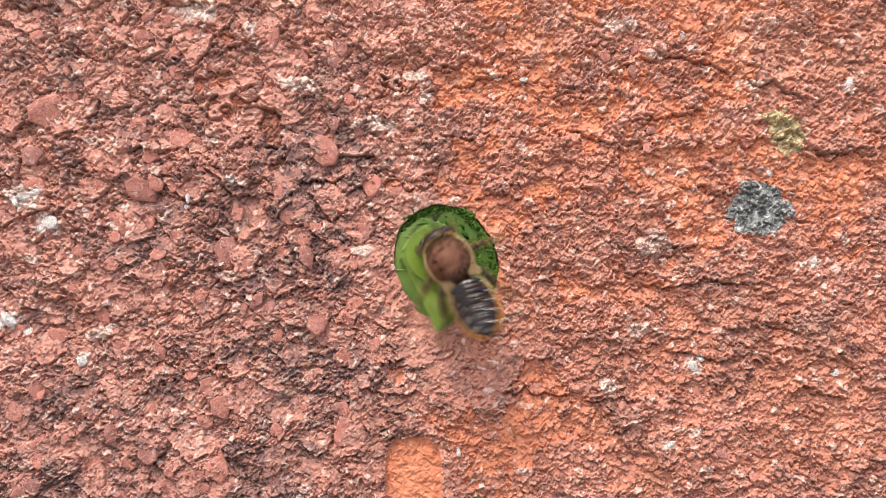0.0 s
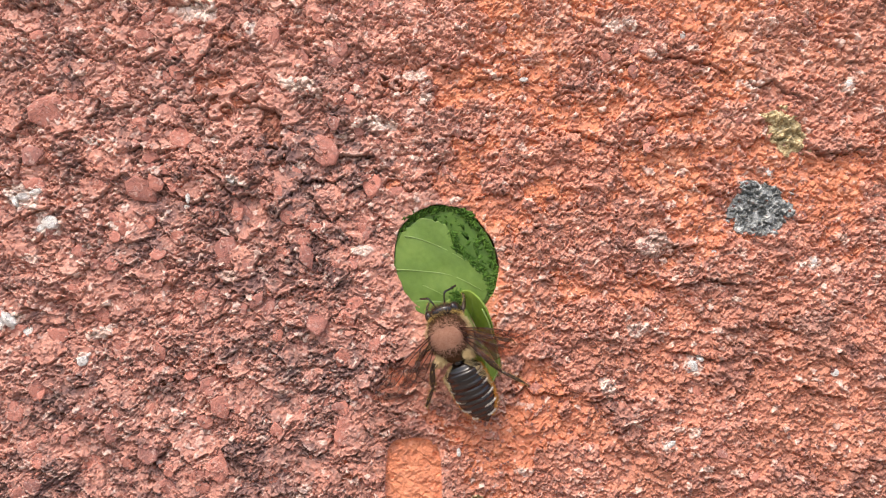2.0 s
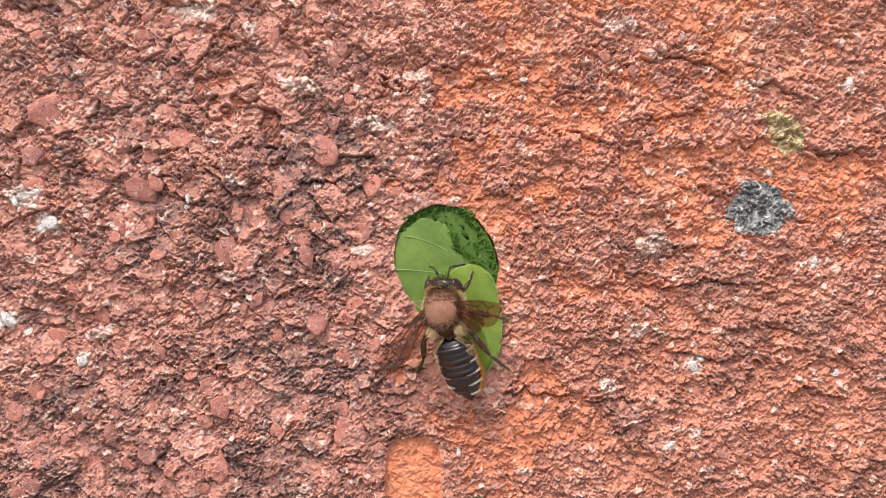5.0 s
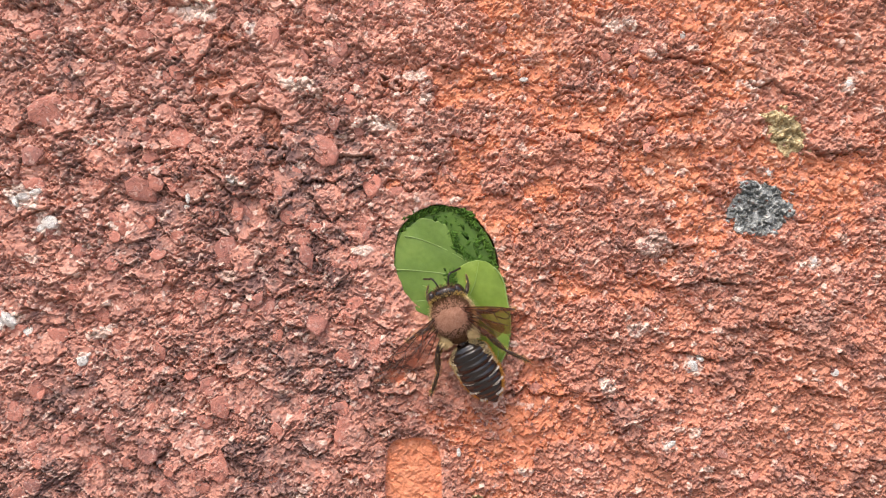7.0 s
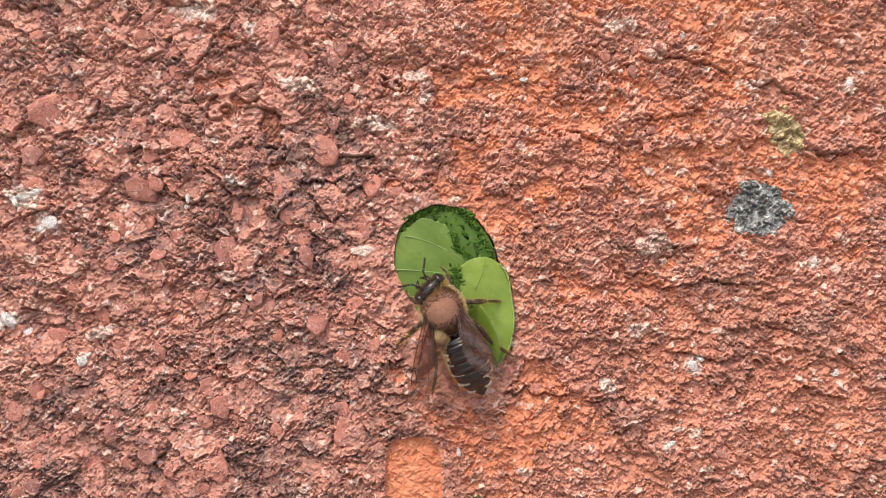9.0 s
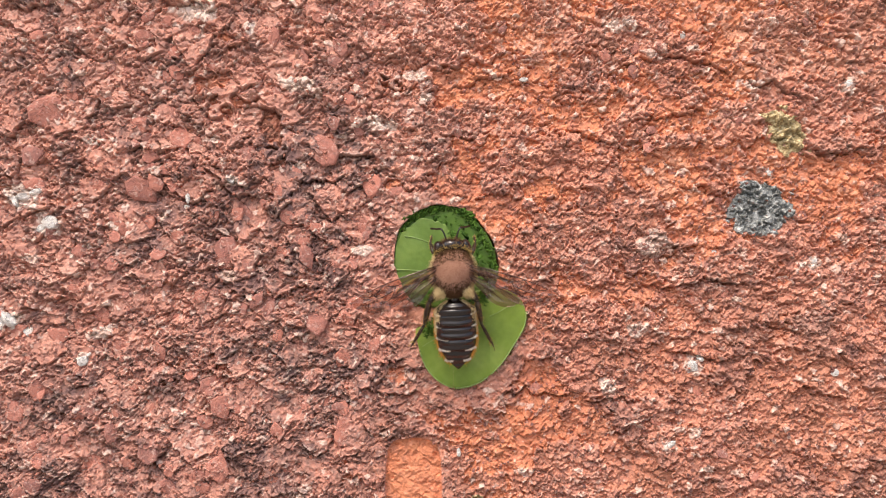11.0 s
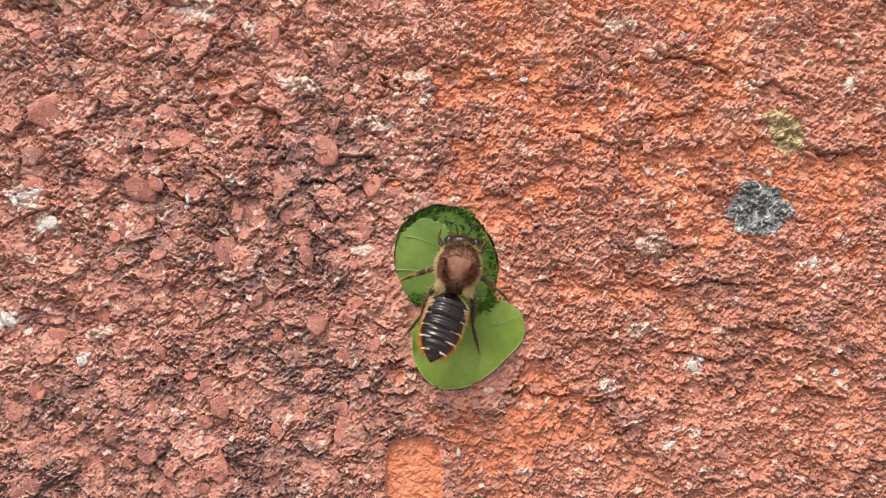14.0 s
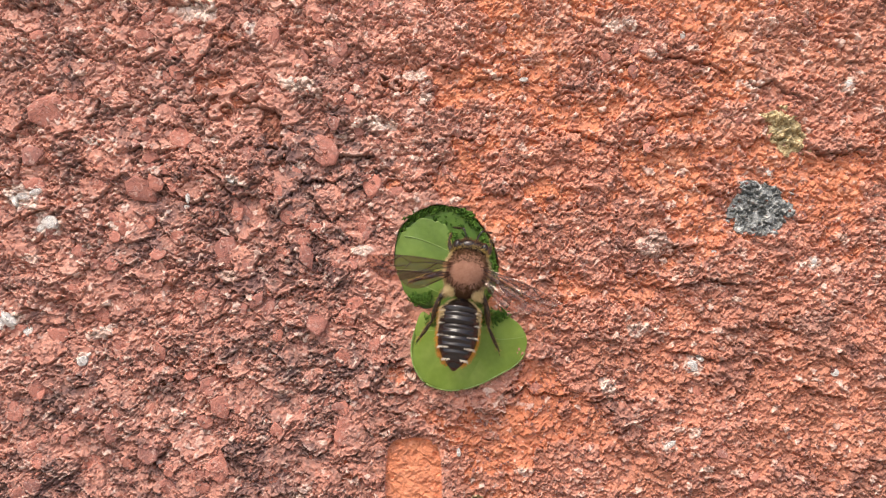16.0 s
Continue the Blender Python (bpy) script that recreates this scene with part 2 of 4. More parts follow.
def blob(px, py, rx, ry, seed, edge=0.35, tilt=0.0):
    """A spot with a ragged edge."""
    out = np.zeros_like(GX)
    reach = 2.2 * max(rx, ry)
    cols = np.flatnonzero(np.abs(UX[0] - px) < reach)
    rows = np.flatnonzero(np.abs(UY[:, 0] - py) < reach)
    if len(cols) and len(rows):
        w = (slice(rows[0], rows[-1] + 1), slice(cols[0], cols[-1] + 1))
        c, s = math.cos(tilt), math.sin(tilt)
        dx, dy = UX[w] - px, UY[w] - py
        d = np.hypot((dx * c + dy * s) / rx, (-dx * s + dy * c) / ry)
        out[w] = 1 - step(0.75, 1.05, d + edge * 1.6 * fbm(GX[w], GZ[w], 0.9, seed, 3))
    return out


def shingles(x, y, size, seed, keep, flat=1.0):
    """Overlapping thin chips whose lower edges stand proud: their height (0 to about 1) and a random value for each."""
    rng = np.random.default_rng(seed)
    n = 256
    t = rng.random((6, n * n), dtype=np.float32)
    sides = []
    for k in range(5):
        way = 2 * np.pi * (k + 0.7 * rng.random(n * n) + rng.random(1)) / 5
        r = (0.36 + 0.32 * t[2]) * (0.8 + 0.4 * rng.random(n * n))
        sides.append(((np.cos(way) / r).astype(np.float32), (np.sin(way) / r).astype(np.float32)))
    x, y = x / size, y * (flat / size)
    i, j = np.floor(x).astype(np.int32), np.floor(y).astype(np.int32)
    best, rnd = np.zeros_like(x), np.zeros_like(x)
    for di in (-1, 0, 1):
        for dj in (-1, 0, 1):
            c = ((i + di) % n) * n + (j + dj) % n
            dx = x - (i + di + t[0][c])
            dy = y - (j + dj + t[1][c])
            d = np.zeros_like(x)
            for p, q in sides:
                d = np.maximum(d, dx * p[c] + dy * q[c])
            top = 0.4 + 0.6 * t[3][c] - 0.42 * dy * (1.3 * t[4][c] - 0.25) + 0.3 * dx * (t[5][c] - 0.5)
            h = np.where(t[4][c] * 7 % 1 < keep, top * (1 - step(0.88, 1.0, d)), 0)
            win = h > best
            best = np.where(win, h, best)
            rnd = np.where(win, t[3][c] * 13 % 1, rnd)
    return best, rnd


def below(a, n):
    """The field n steps further down the wall."""
    return np.roll(a, n, axis=0)


warp_x = GX + 0.45 * fbm(GX, GZ, 1.1, 11, 4)
warp_z = GZ + 0.45 * fbm(GX, GZ, 1.1, 21, 4)
small_x = GX + 0.2 * fbm(GX, GZ, 0.4, 13, 3) + 0.3 * fbm(GX, GZ, 2.0, 15, 2)
small_z = GZ + 0.2 * fbm(GX, GZ, 0.4, 23, 3) + 0.3 * fbm(GX, GZ, 2.0, 25, 2)
left = 1 - step(-11, 7, GX + 6 * fbm(GX, GZ, 12, 5, 2) - 0.12 * GZ)
rough = fbm(GX, GZ, 0.5, 31, 3)
# a flaking weathered crust in two coats over smoother fresh clay
cover = fbm(warp_x, warp_z * 1.15, 4.6, 41, 5, 0.65) + 0.5 * left + 0.14 * fbm(GX, GZ, 15, 43, 2) + 0.06
coat = step(0.0, 0.035, cover)
second = step(0.05, 0.09, fbm(warp_x + 30, warp_z * 1.4, 3.4, 45, 5, 0.62) - 0.06 * (1 - left)) * step(0.06, 0.12, cover)
chip_a, id_a = shingles(warp_x, warp_z, 2.5, 1, 0.8)
chip_b, id_b = shingles(small_x + 3, small_z, 1.5, 2, 0.66, 1.2)
chip_c, id_c = shingles(small_x + 21, small_z, 0.8, 6, 0.72, 1.25)
chip_d, id_d = shingles(small_x, small_z + 17, 0.46, 7, 0.7, 1.25)
plate = step(0.1, 0.3, chip_a) * left * (id_a > 0.3)
plain = 1 - 0.8 * plate              # large chips keep a smooth top
fold_a = np.abs(fbm(small_x, small_z * 1.3, 0.8, 181, 3))
fold_b = np.abs(fbm(small_x + 9, small_z * 1.2 + 5, 0.42, 191, 2))
fold_a = (1 - step(0.0, 0.1, fold_a)) * step(-0.15, 0.15, fbm(GX, GZ, 2.3, 185, 3))
fold_b = (1 - step(0.0, 0.13, fold_b)) * step(-0.1, 0.2, fbm(GX, GZ, 1.7, 195, 3))
ledge = fbm(warp_x, warp_z * 1.2, 3.0, 141, 5, 0.62) * 5.0
ledge = np.floor(ledge) + step(0.0, 0.1, ledge - np.floor(ledge))

high = (0.3 * fbm(GX, GZ, 9, 51, 3) + 0.18 * coat + 0.2 * second + 0.11 * ledge - 0.4
        + coat * ((0.08 + 0.5 * left) * chip_a + (0.17 + 0.1 * left) * chip_b * plain + (0.16 + 0.05 * left) * chip_c * plain + 0.14 * chip_d * plain)
        + coat * plain * (0.12 * fold_a + 0.1 * fold_b)
        + (1 - coat) * (0.15 * chip_b * (id_b > 0.45) + 0.2 * chip_c * (id_c > 0.4) + 0.14 * chip_d * (id_d > 0.3) + 0.1 * fold_a)
        + 0.05 * rough)
for n, run in enumerate((((1165, 98), (1230, 108), (1305, 132)), ((1322, 138), (1385, 160), (1430, 178)), ((800, 152), (850, 138), (905, 130)), ((1005, 222), (1060, 246), (1090, 256)),
                         ((1125, 208), (1240, 198)), ((1205, 328), (1275, 336)), ((1440, 272), (1535, 264)), ((1125, 506), (1185, 514), (1250, 494), (1315, 506)), ((1285, 578), (1350, 574), (1410, 588)),
                         ((1035, 704), (1125, 712)), ((1085, 764), (1155, 744)), ((900, 694), (1000, 702)), ((1180, 616), (1300, 642)), ((1400, 690), (1500, 706)), ((640, 690), (740, 700)),
                         ((545, 258), (580, 285), (612, 268), (668, 284)), ((530, 318), (570, 325), (610, 312)), ((255, 812), (285, 826), (315, 832)), ((395, 195), (440, 190), (490, 198)), ((680, 635), (715, 628)))):
    xs = [q[0] for q in run]
    d = UY - np.interp(UX[0], xs, [q[1] for q in run])[None, :] + 17 * fbm(GX, GZ, 1.3, 600 + n, 4, 0.6)
    ends = step(xs[0] - 12, xs[0] + 12, UX) * (1 - step(xs[-1] - 12, xs[-1] + 12, UX))
    high = high + ends * np.where(d < 0, 0.3 * np.exp(d / 26) * step(0, 4, -d), -0.36 * np.exp(-d / 10))
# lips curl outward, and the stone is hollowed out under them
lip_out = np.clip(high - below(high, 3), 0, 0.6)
hollow = np.clip(below(high, -3) - high, 0, 0.6)
side = np.abs(high - np.roll(high, 3, axis=1)) * np.sign(high - 0.5 * (np.roll(high, 3, axis=1) + np.roll(high, -3, axis=1)))
high = high + 0.22 * lip_out - 0.85 * hollow + 0.2 * np.clip(side, -0.4, 0.3)
leaf_bed = 1 - step(0.85, 1.05, np.hypot(UX - 826, UY - 604) / 122)
high = high * (1 - leaf_bed) + np.minimum(np.where(high > 0.0, 0.6 * high, high), 0.42) * leaf_bed

pale = np.zeros_like(GX)
for n, (x, y, rx, ry) in enumerate((
        (48, 350, 30, 20), (86, 398, 24, 18), (14, 567, 22, 14), (150, 637, 14, 10), (410, 320, 16, 10), (1228, 648, 17, 15), (1184, 790, 13, 16),
        (168, 250, 18, 9), (728, 135, 26, 9), (752, 178, 10, 24), (1440, 465, 24, 12), (1130, 585, 24, 16), (665, 220, 34, 14), (1500, 155, 20, 16),
        (440, 50, 14, 14), (350, 20, 36, 16), (1075, 690, 12, 26), (1100, 45, 30, 12), (215, 400, 26, 9), (525, 150, 36, 20), (185, 585, 26, 14),
        (640, 445, 16, 10), (1330, 150, 26, 7), (930, 835, 14, 9))):
    pale = np.maximum(pale, blob(x, y, rx, ry, 200 + n, 0.6))
pale = pale * (0.35 + 0.45 * left + (0.65 - 0.45 * left) * step(-0.16, 0.06, fbm(GX, GZ, 0.42, 79, 3)))
bloom = step(-0.05, 0.3, fbm(GX, GZ, 4.2, 175, 3) + 0.1 * left)       # where salts have dried on the crust, and most lip highlights are painted
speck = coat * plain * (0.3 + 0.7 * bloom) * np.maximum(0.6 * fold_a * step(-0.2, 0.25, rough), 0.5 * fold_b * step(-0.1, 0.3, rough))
# pale lips: worn salty edges, with their highlights put into the colour
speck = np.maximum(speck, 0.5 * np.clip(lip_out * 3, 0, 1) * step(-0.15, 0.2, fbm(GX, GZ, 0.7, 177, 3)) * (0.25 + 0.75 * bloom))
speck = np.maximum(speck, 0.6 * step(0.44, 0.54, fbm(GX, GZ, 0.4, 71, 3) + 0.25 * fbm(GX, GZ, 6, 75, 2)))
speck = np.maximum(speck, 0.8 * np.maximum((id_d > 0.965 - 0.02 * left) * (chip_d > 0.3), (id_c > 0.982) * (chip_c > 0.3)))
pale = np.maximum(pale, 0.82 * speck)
grey = blob(1348, 368, 58, 50, 301, 0.3)
lichen_a = blob(1392, 238, 32, 50, 302, 0.4, -0.55)
lichen_b = blob(842, 884, 14, 9, 303, 0.3)
beige = np.maximum(blob(1155, 430, 34, 26, 304, 0.4), blob(405, 488, 22, 13, 305, 0.25))
pale = np.maximum(pale, 0.5 * beige)
pit = 1 - step(0.9, 1.04, np.maximum(np.abs(UX - 732) / 50, 0) ** 4 + np.maximum((860 - UY) / 84, 0) ** 4 + 0.14 * fbm(GX, GZ, 1.2, 306, 3))
clay = np.maximum(0.8 * pit, 0.3 * blob(768, 575, 44, 34, 307, 0.4))
for n, (x, y, rx, ry) in enumerate(((735, 65, 50, 24), (1400, 100, 60, 40), (960, 320, 40, 24), (700, 170, 60, 30), (1290, 820, 60, 26), (1490, 750, 50, 34),
                                    (730, 235, 24, 12), (900, 280, 90, 40), (560, 55, 40, 24), (930, 560, 26, 60), (850, 150, 60, 24))):
    clay = np.maximum(clay, 0.6 * blob(x, y, rx, ry, 330 + n, 0.8))

clay = np.maximum(clay * (1 - 0.75 * coat), 0.3 * (1 - coat))
muted = step(380, 620, UY + 120 * fbm(GX, GZ, 8, 821, 3)) * step(930, 1150, UX) * (1 - left)
clay = np.maximum(clay * (1 - 0.6 * muted), 0.6 * pit)
rose = np.clip(coat * (0.6 + 0.45 * left + 0.2 * second) + 0.5 * muted * (1 - coat) + 0.12 * muted, 0, 1) * (1 - pit)
age_shade = np.clip(0.5 + 0.78 * fbm(warp_x, warp_z, 3.2, 851, 4, 0.6) + 0.34 * (id_b - 0.5) * (chip_b > 0.1) + 0.3 * (id_c - 0.5) * (chip_c > 0.1) + 0.22 * (id_d - 0.5) + plate * (0.1 + 0.25 * (id_a - 0.5)), 0, 1)

# the drilled hole
tilt = radians(26)
hx, hy = UX - 790, UY - 464
hd = np.hypot((hx * math.cos(tilt) - hy * math.sin(tilt)) / 88, (hx * math.sin(tilt) + hy * math.cos(tilt)) / 102)
hd = hd + 0.03 * fbm(GX, GZ, 0.8, 81, 3)
inside = 1 - step(0.985, 1.02, hd)
lip = (1 - step(1.0, 1.3, hd)) * (1 - inside)

high = high * (1 - 0.8 * pit) - 0.55 * pit + 0.2 * pit * rough + 0.1 * pit * chip_c
under = blob(775, 565, 70, 40, 309, 0.2)
high = high * (1 - 0.55 * clay * (1 - pit)) * (1 - 0.5 * under) - 0.3 * under
high = high + 0.12 * pale + 0.2 * beige
high = high * (1 - 0.6 * lip) - 0.1 * lip
fade = np.minimum(np.minimum(GX + 43.7, 43.7 - GX), np.minimum(GZ + 25.2, 25.2 - GZ))
high = high * step(0, 0.8, fade)
shelf = step(536, 546, UY + 8 * fbm(GX, GZ, 0.8, 83, 3)) * (1 - step(800, 815, UX))
high = high * (1 - inside) - (7.5 * (1 - shelf) + 0.45 * shelf - 0.15 * rough * shelf) * inside
tone = (0.7 - 0.26 * left + 0.24 * fbm(GX, GZ, 7, 91, 3) + 0.16 * fbm(warp_x, warp_z, 1.8, 93, 3) + 0.16 * (id_b - 0.5) * (chip_b > 0.1) + 0.18 * (id_c - 0.5) * (chip_c > 0.1)
        + 0.14 * (id_d - 0.5) + 0.3 * beige)
# darker and lighter patches; the one at (890, 690) paints the leaf's shadow
for n, (x, y, rx, ry, d) in enumerate(((530, 290, 120, 75, -0.27), (560, 640, 80, 70, -0.22), (250, 130, 110, 60, -0.1), (520, 500, 80, 60, -0.2), (60, 60, 70, 50, -0.12),
                                       (1370, 320, 120, 60, -0.06), (1080, 360, 70, 50, -0.08), (480, 760, 120, 80, -0.08), (780, 60, 300, 110, 0.12), (1000, 230, 150, 80, 0.08), (1000, 40, 260, 70, 0.08), (200, 780, 260, 110, -0.12), (1450, 60, 170, 110, 0.12), (60, 430, 90, 90, 0.12), (890, 690, 100, 50, -0.14), (540, 400, 110, 90, -0.1), (1300, 250, 160, 60, 0.1))):
    patch = d * blob(x, y, rx, ry, 400 + n, 0.9)
    tone, age_shade = tone + patch, np.clip(age_shade + 1.1 * patch, 0, 1)


def build_brick_face():
    me = bpy.data.meshes.new("brick_face")
    co = np.stack([GX * MM, -high * MM, GZ * MM + ZC], axis=-1).reshape(-1, 3)
    idx = np.arange(NX * NZ).reshape(NZ, NX)
    quads = np.stack([idx[:-1, :-1], idx[:-1, 1:], idx[1:, 1:], idx[1:, :-1]], axis=-1).reshape(-1, 4)
    me.vertices.add(len(co))
    me.vertices.foreach_set("co", co.ravel())
    me.loops.add(quads.size)
    me.loops.foreach_set("vertex_index", quads.ravel().astype(np.int32))
    me.polygons.add(len(quads))
    me.polygons.foreach_set("loop_start", np.arange(0, quads.size, 4, dtype=np.int32))
    me.update(calc_edges=True)
    me.polygons.foreach_set("use_smooth", np.ones(len(quads), dtype=bool))
    for name, v in (("tone", tone), ("rose", rose), ("age_shade", age_shade), ("clay", clay), ("pale", pale * (1 - 0.85 * pit))):
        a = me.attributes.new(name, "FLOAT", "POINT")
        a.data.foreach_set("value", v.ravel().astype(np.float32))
    me.materials.append(M_BRICK)
    return tagged(new("wall_brick_face", me), "weathered red-orange brick face with gritty flaking surface", "brick", kind="structure")


def box(bm, x0, x1, y0, y1, z0, z1):
    v = [bm.verts.new((x, y, z)) for z in (z0, z1) for y in (y0, y1) for x in (x0, x1)]
    for f in ((0, 2, 3, 1), (4, 5, 7, 6), (0, 1, 5, 4), (2, 6, 7, 3), (0, 4, 6, 2), (1, 3, 7, 5)):
        bm.faces.new([v[i] for i in f])


brick_face = build_brick_face()


def crust(name, mask, lift, material, seed, parent=None, label=""):
    """A thin rough crust that follows the brick face where the mask is set."""
    keep = mask > 0.12
    order = np.cumsum(keep.ravel()).reshape(keep.shape) - 1
    rise = high + lift * step(0.12, 0.7, mask) - 0.12 * (1 - step(0.12, 0.4, mask)) + 0.28 * lift * facets(small_x, small_z, 0.3, seed, 1.0, 0.6)[0]
    co = np.stack([GX * MM, -rise * MM, GZ * MM + ZC], axis=-1)[keep]
    full = keep[:-1, :-1] & keep[:-1, 1:] & keep[1:, 1:] & keep[1:, :-1]
    quads = np.stack([order[:-1, :-1], order[:-1, 1:], order[1:, 1:], order[1:, :-1]], axis=-1)[full]
    return part(name, (co.tolist(), quads.tolist()), material, parent, label)


crust("grey_stone", grey, 0.22, M_STONE, 501, brick_face, "dark grey stone set in the brick")
for n, spot_mask in enumerate((lichen_a, lichen_b)):
    tagged(crust("lichen_patch", spot_mask, 0.25, M_LICHEN, 502 + n), "pale yellowish lichen crust on the brick face", "lichen", "lichen on the brick")
bm = bmesh.new()
X0, X1, Z0, Z1 = gx[0], gx[-1], ZC + gz[0], ZC + gz[-1]
box(bm, -2.5, X0, 0, 0.22, 0, 2.4)
box(bm, X1, 2.5, 0, 0.22, 0, 2.4)
box(bm, X0, X1, 0, 0.22, 0, Z0)
box(bm, X0, X1, 0, 0.22, Z1, 2.4)
box(bm, X0, X1, 0.03, 0.22, Z0, Z1)
tagged(part("wall_masonry", bm, M_WALL, smooth=False), "plain red brick wall around the worn brick", "wall", kind="structure")
# out of view: a pale ground added to bounce light up at the wall
bm = bmesh.new()
bmesh.ops.create_grid(bm, x_segments=8, y_segments=8, size=60)
tagged(part("ground", bm, M_GROUND, smooth=False), "unseen pale ground added to bounce light onto the wall", "ground", kind="structure")


def surface(px, py):
    """Height of the brick face, in metres, where it shows at (px, py)."""
    x, z = (px - 784) * PX, (441 - py) * PX
    i = int(np.clip(round((x - gx[0]) / STEP), 0, NX - 1))
    j = int(np.clip(round((z - gz[0]) / STEP), 0, NZ - 1))
    return high[j, i] * MM, inside[j, i] > 0.01 or pit[j, i] > 0.3


# ---- leaf pieces ----
def outline_at(points, x):
    """Lowest and highest y of a closed outline at x."""
    ys = []
    for (ax, ay), (bx, by) in zip(points, points[1:] + points[:1]):
        if (ax <= x < bx) or (bx <= x < ax):
            ys.append(ay + (by - ay) * (x - ax) / (bx - ax))
    return (min(ys), max(ys)) if len(ys) > 1 else None


def closed_curve(points, n):
    ring = smooth_line([(x, y, 0) for x, y in points + points[:1]], n)
    return [(p.x, p.y) for p in ring[:-1]]


def leaf_sheet(points, x0, x1, thick, cup, seed, nx=26, ny=44, ragged=0.05, seams=(True, True)):
    """A leaf slice between x0 and x1 of an outline in millimetres, gently cupped."""
    bm = bmesh.new()
    cols = []
    for i in range(nx):
        x = x0 + (x1 - x0) * i / (nx - 1)
        span = outline_at(points, min(max(x, min(p[0] for p in points) + 0.02), max(p[0] for p in points) - 0.02))
        lo, hi = span
        lo += ragged * noise.noise((x * 3.0, seed, 0))
        hi += ragged * noise.noise((x * 3.0, seed, 9))
        cols.append([(x, lo + (hi - lo) * k / (ny - 1)) for k in range(ny)])
    zf = lambda x, y: cup * (x * x + y * y) + 0.07 * noise.noise((x * 0.6, y * 0.6, seed)) + 0.02 * noise.noise((x * 2.2, y * 2.2, seed))
    top = [[bm.verts.new((x * MM, y * MM, zf(x, y) * MM)) for x, y in c] for c in cols]
    low = [[bm.verts.new((x * MM, y * MM, (zf(x, y) - thick) * MM)) for x, y in c] for c in cols]
    for i in range(nx - 1):
        for k in range(ny - 1):
            bm.faces.new((top[i][k], top[i + 1][k], top[i + 1][k + 1], top[i][k + 1]))
            bm.faces.new((low[i][k], low[i][k + 1], low[i + 1][k + 1], low[i + 1][k]))
        bm.faces.new((low[i][0], low[i + 1][0], top[i + 1][0], top[i][0]))
        bm.faces.new((top[i][-1], top[i + 1][-1], low[i + 1][-1], low[i][-1]))
    for k in range(ny - 1):
        if seams[0]:
            bm.faces.new((top[0][k], top[0][k + 1], low[0][k + 1], low[0][k]))
        if seams[1]:
            bm.faces.new((low[-1][k], low[-1][k + 1], top[-1][k + 1], top[-1][k]))
    return bm


def crumbs(path, count, spread, size, seed, z=0.15, tall=0.25):
    """Shreds of chewed leaf scattered along a path, in millimetres."""
    rng = np.random.default_rng(seed)
    verts, faces = [], []
    for _ in range(count):
        f = rng.random() * (len(path) - 1)
        k = min(int(f), len(path) - 2)
        x = path[k][0] + (path[k + 1][0] - path[k][0]) * (f - k) + rng.normal(0, spread)
        y = path[k][1] + (path[k + 1][1] - path[k][1]) * (f - k) + rng.normal(0, spread)
        s = size * rng.uniform(0.5, 1.4)
        turn = Euler(rng.uniform(-0.4, 0.4, 2).tolist() + [rng.uniform(0, 6.28)]).to_matrix()
        i = len(verts)
        n = 6
        zz = z + tall * rng.random()
        for h in (0.0, 0.14):
            for a in range(n):
                r = s * rng.uniform(0.3, 1.3)
                p = turn @ Vector((math.cos(a * 1.047) * r * 1.5, math.sin(a * 1.047) * r * 0.5, h * size))
                verts.append(((p.x + x) * MM, (p.y + y) * MM, (p.z + zz) * MM))
        faces += [tuple(range(i + n, i + 2 * n)), tuple(range(i + n - 1, i - 1, -1))]
        faces += [(i + a, i + (a + 1) % n, i + n + (a + 1) % n, i + n + a) for a in range(n)]
    return verts, faces


def leaf_frame(px, py, turn, out):
    """Pose of a leaf: x to the right, y up the wall, z off it; turn is anticlockwise as seen."""
    face = Matrix(((1, 0, 0, 0), (0, 0, -1, 0), (0, 1, 0, 0), (0, 0, 0, 1)))
    return Matrix.Translation(spot(px, py, out)) @ face @ pose(0, 0, 0, 0, 0, turn)


def to_mm(px, py, cx, cy):
    return ((px - cx) * PX / MM, (cy - py) * PX / MM)


def vein(parent, pts, r, z=0.02, name="vein"):
    bm = bmesh.new()
    line = smooth_line([(x * MM, y * MM, z * MM) for x, y in pts], 16)
    tube(bm, line, [r * MM * (1 - 0.6 * i / 15) for i in range(16)], 6)
    return part(name, bm, M_VEIN, parent, "pale raised leaf vein")


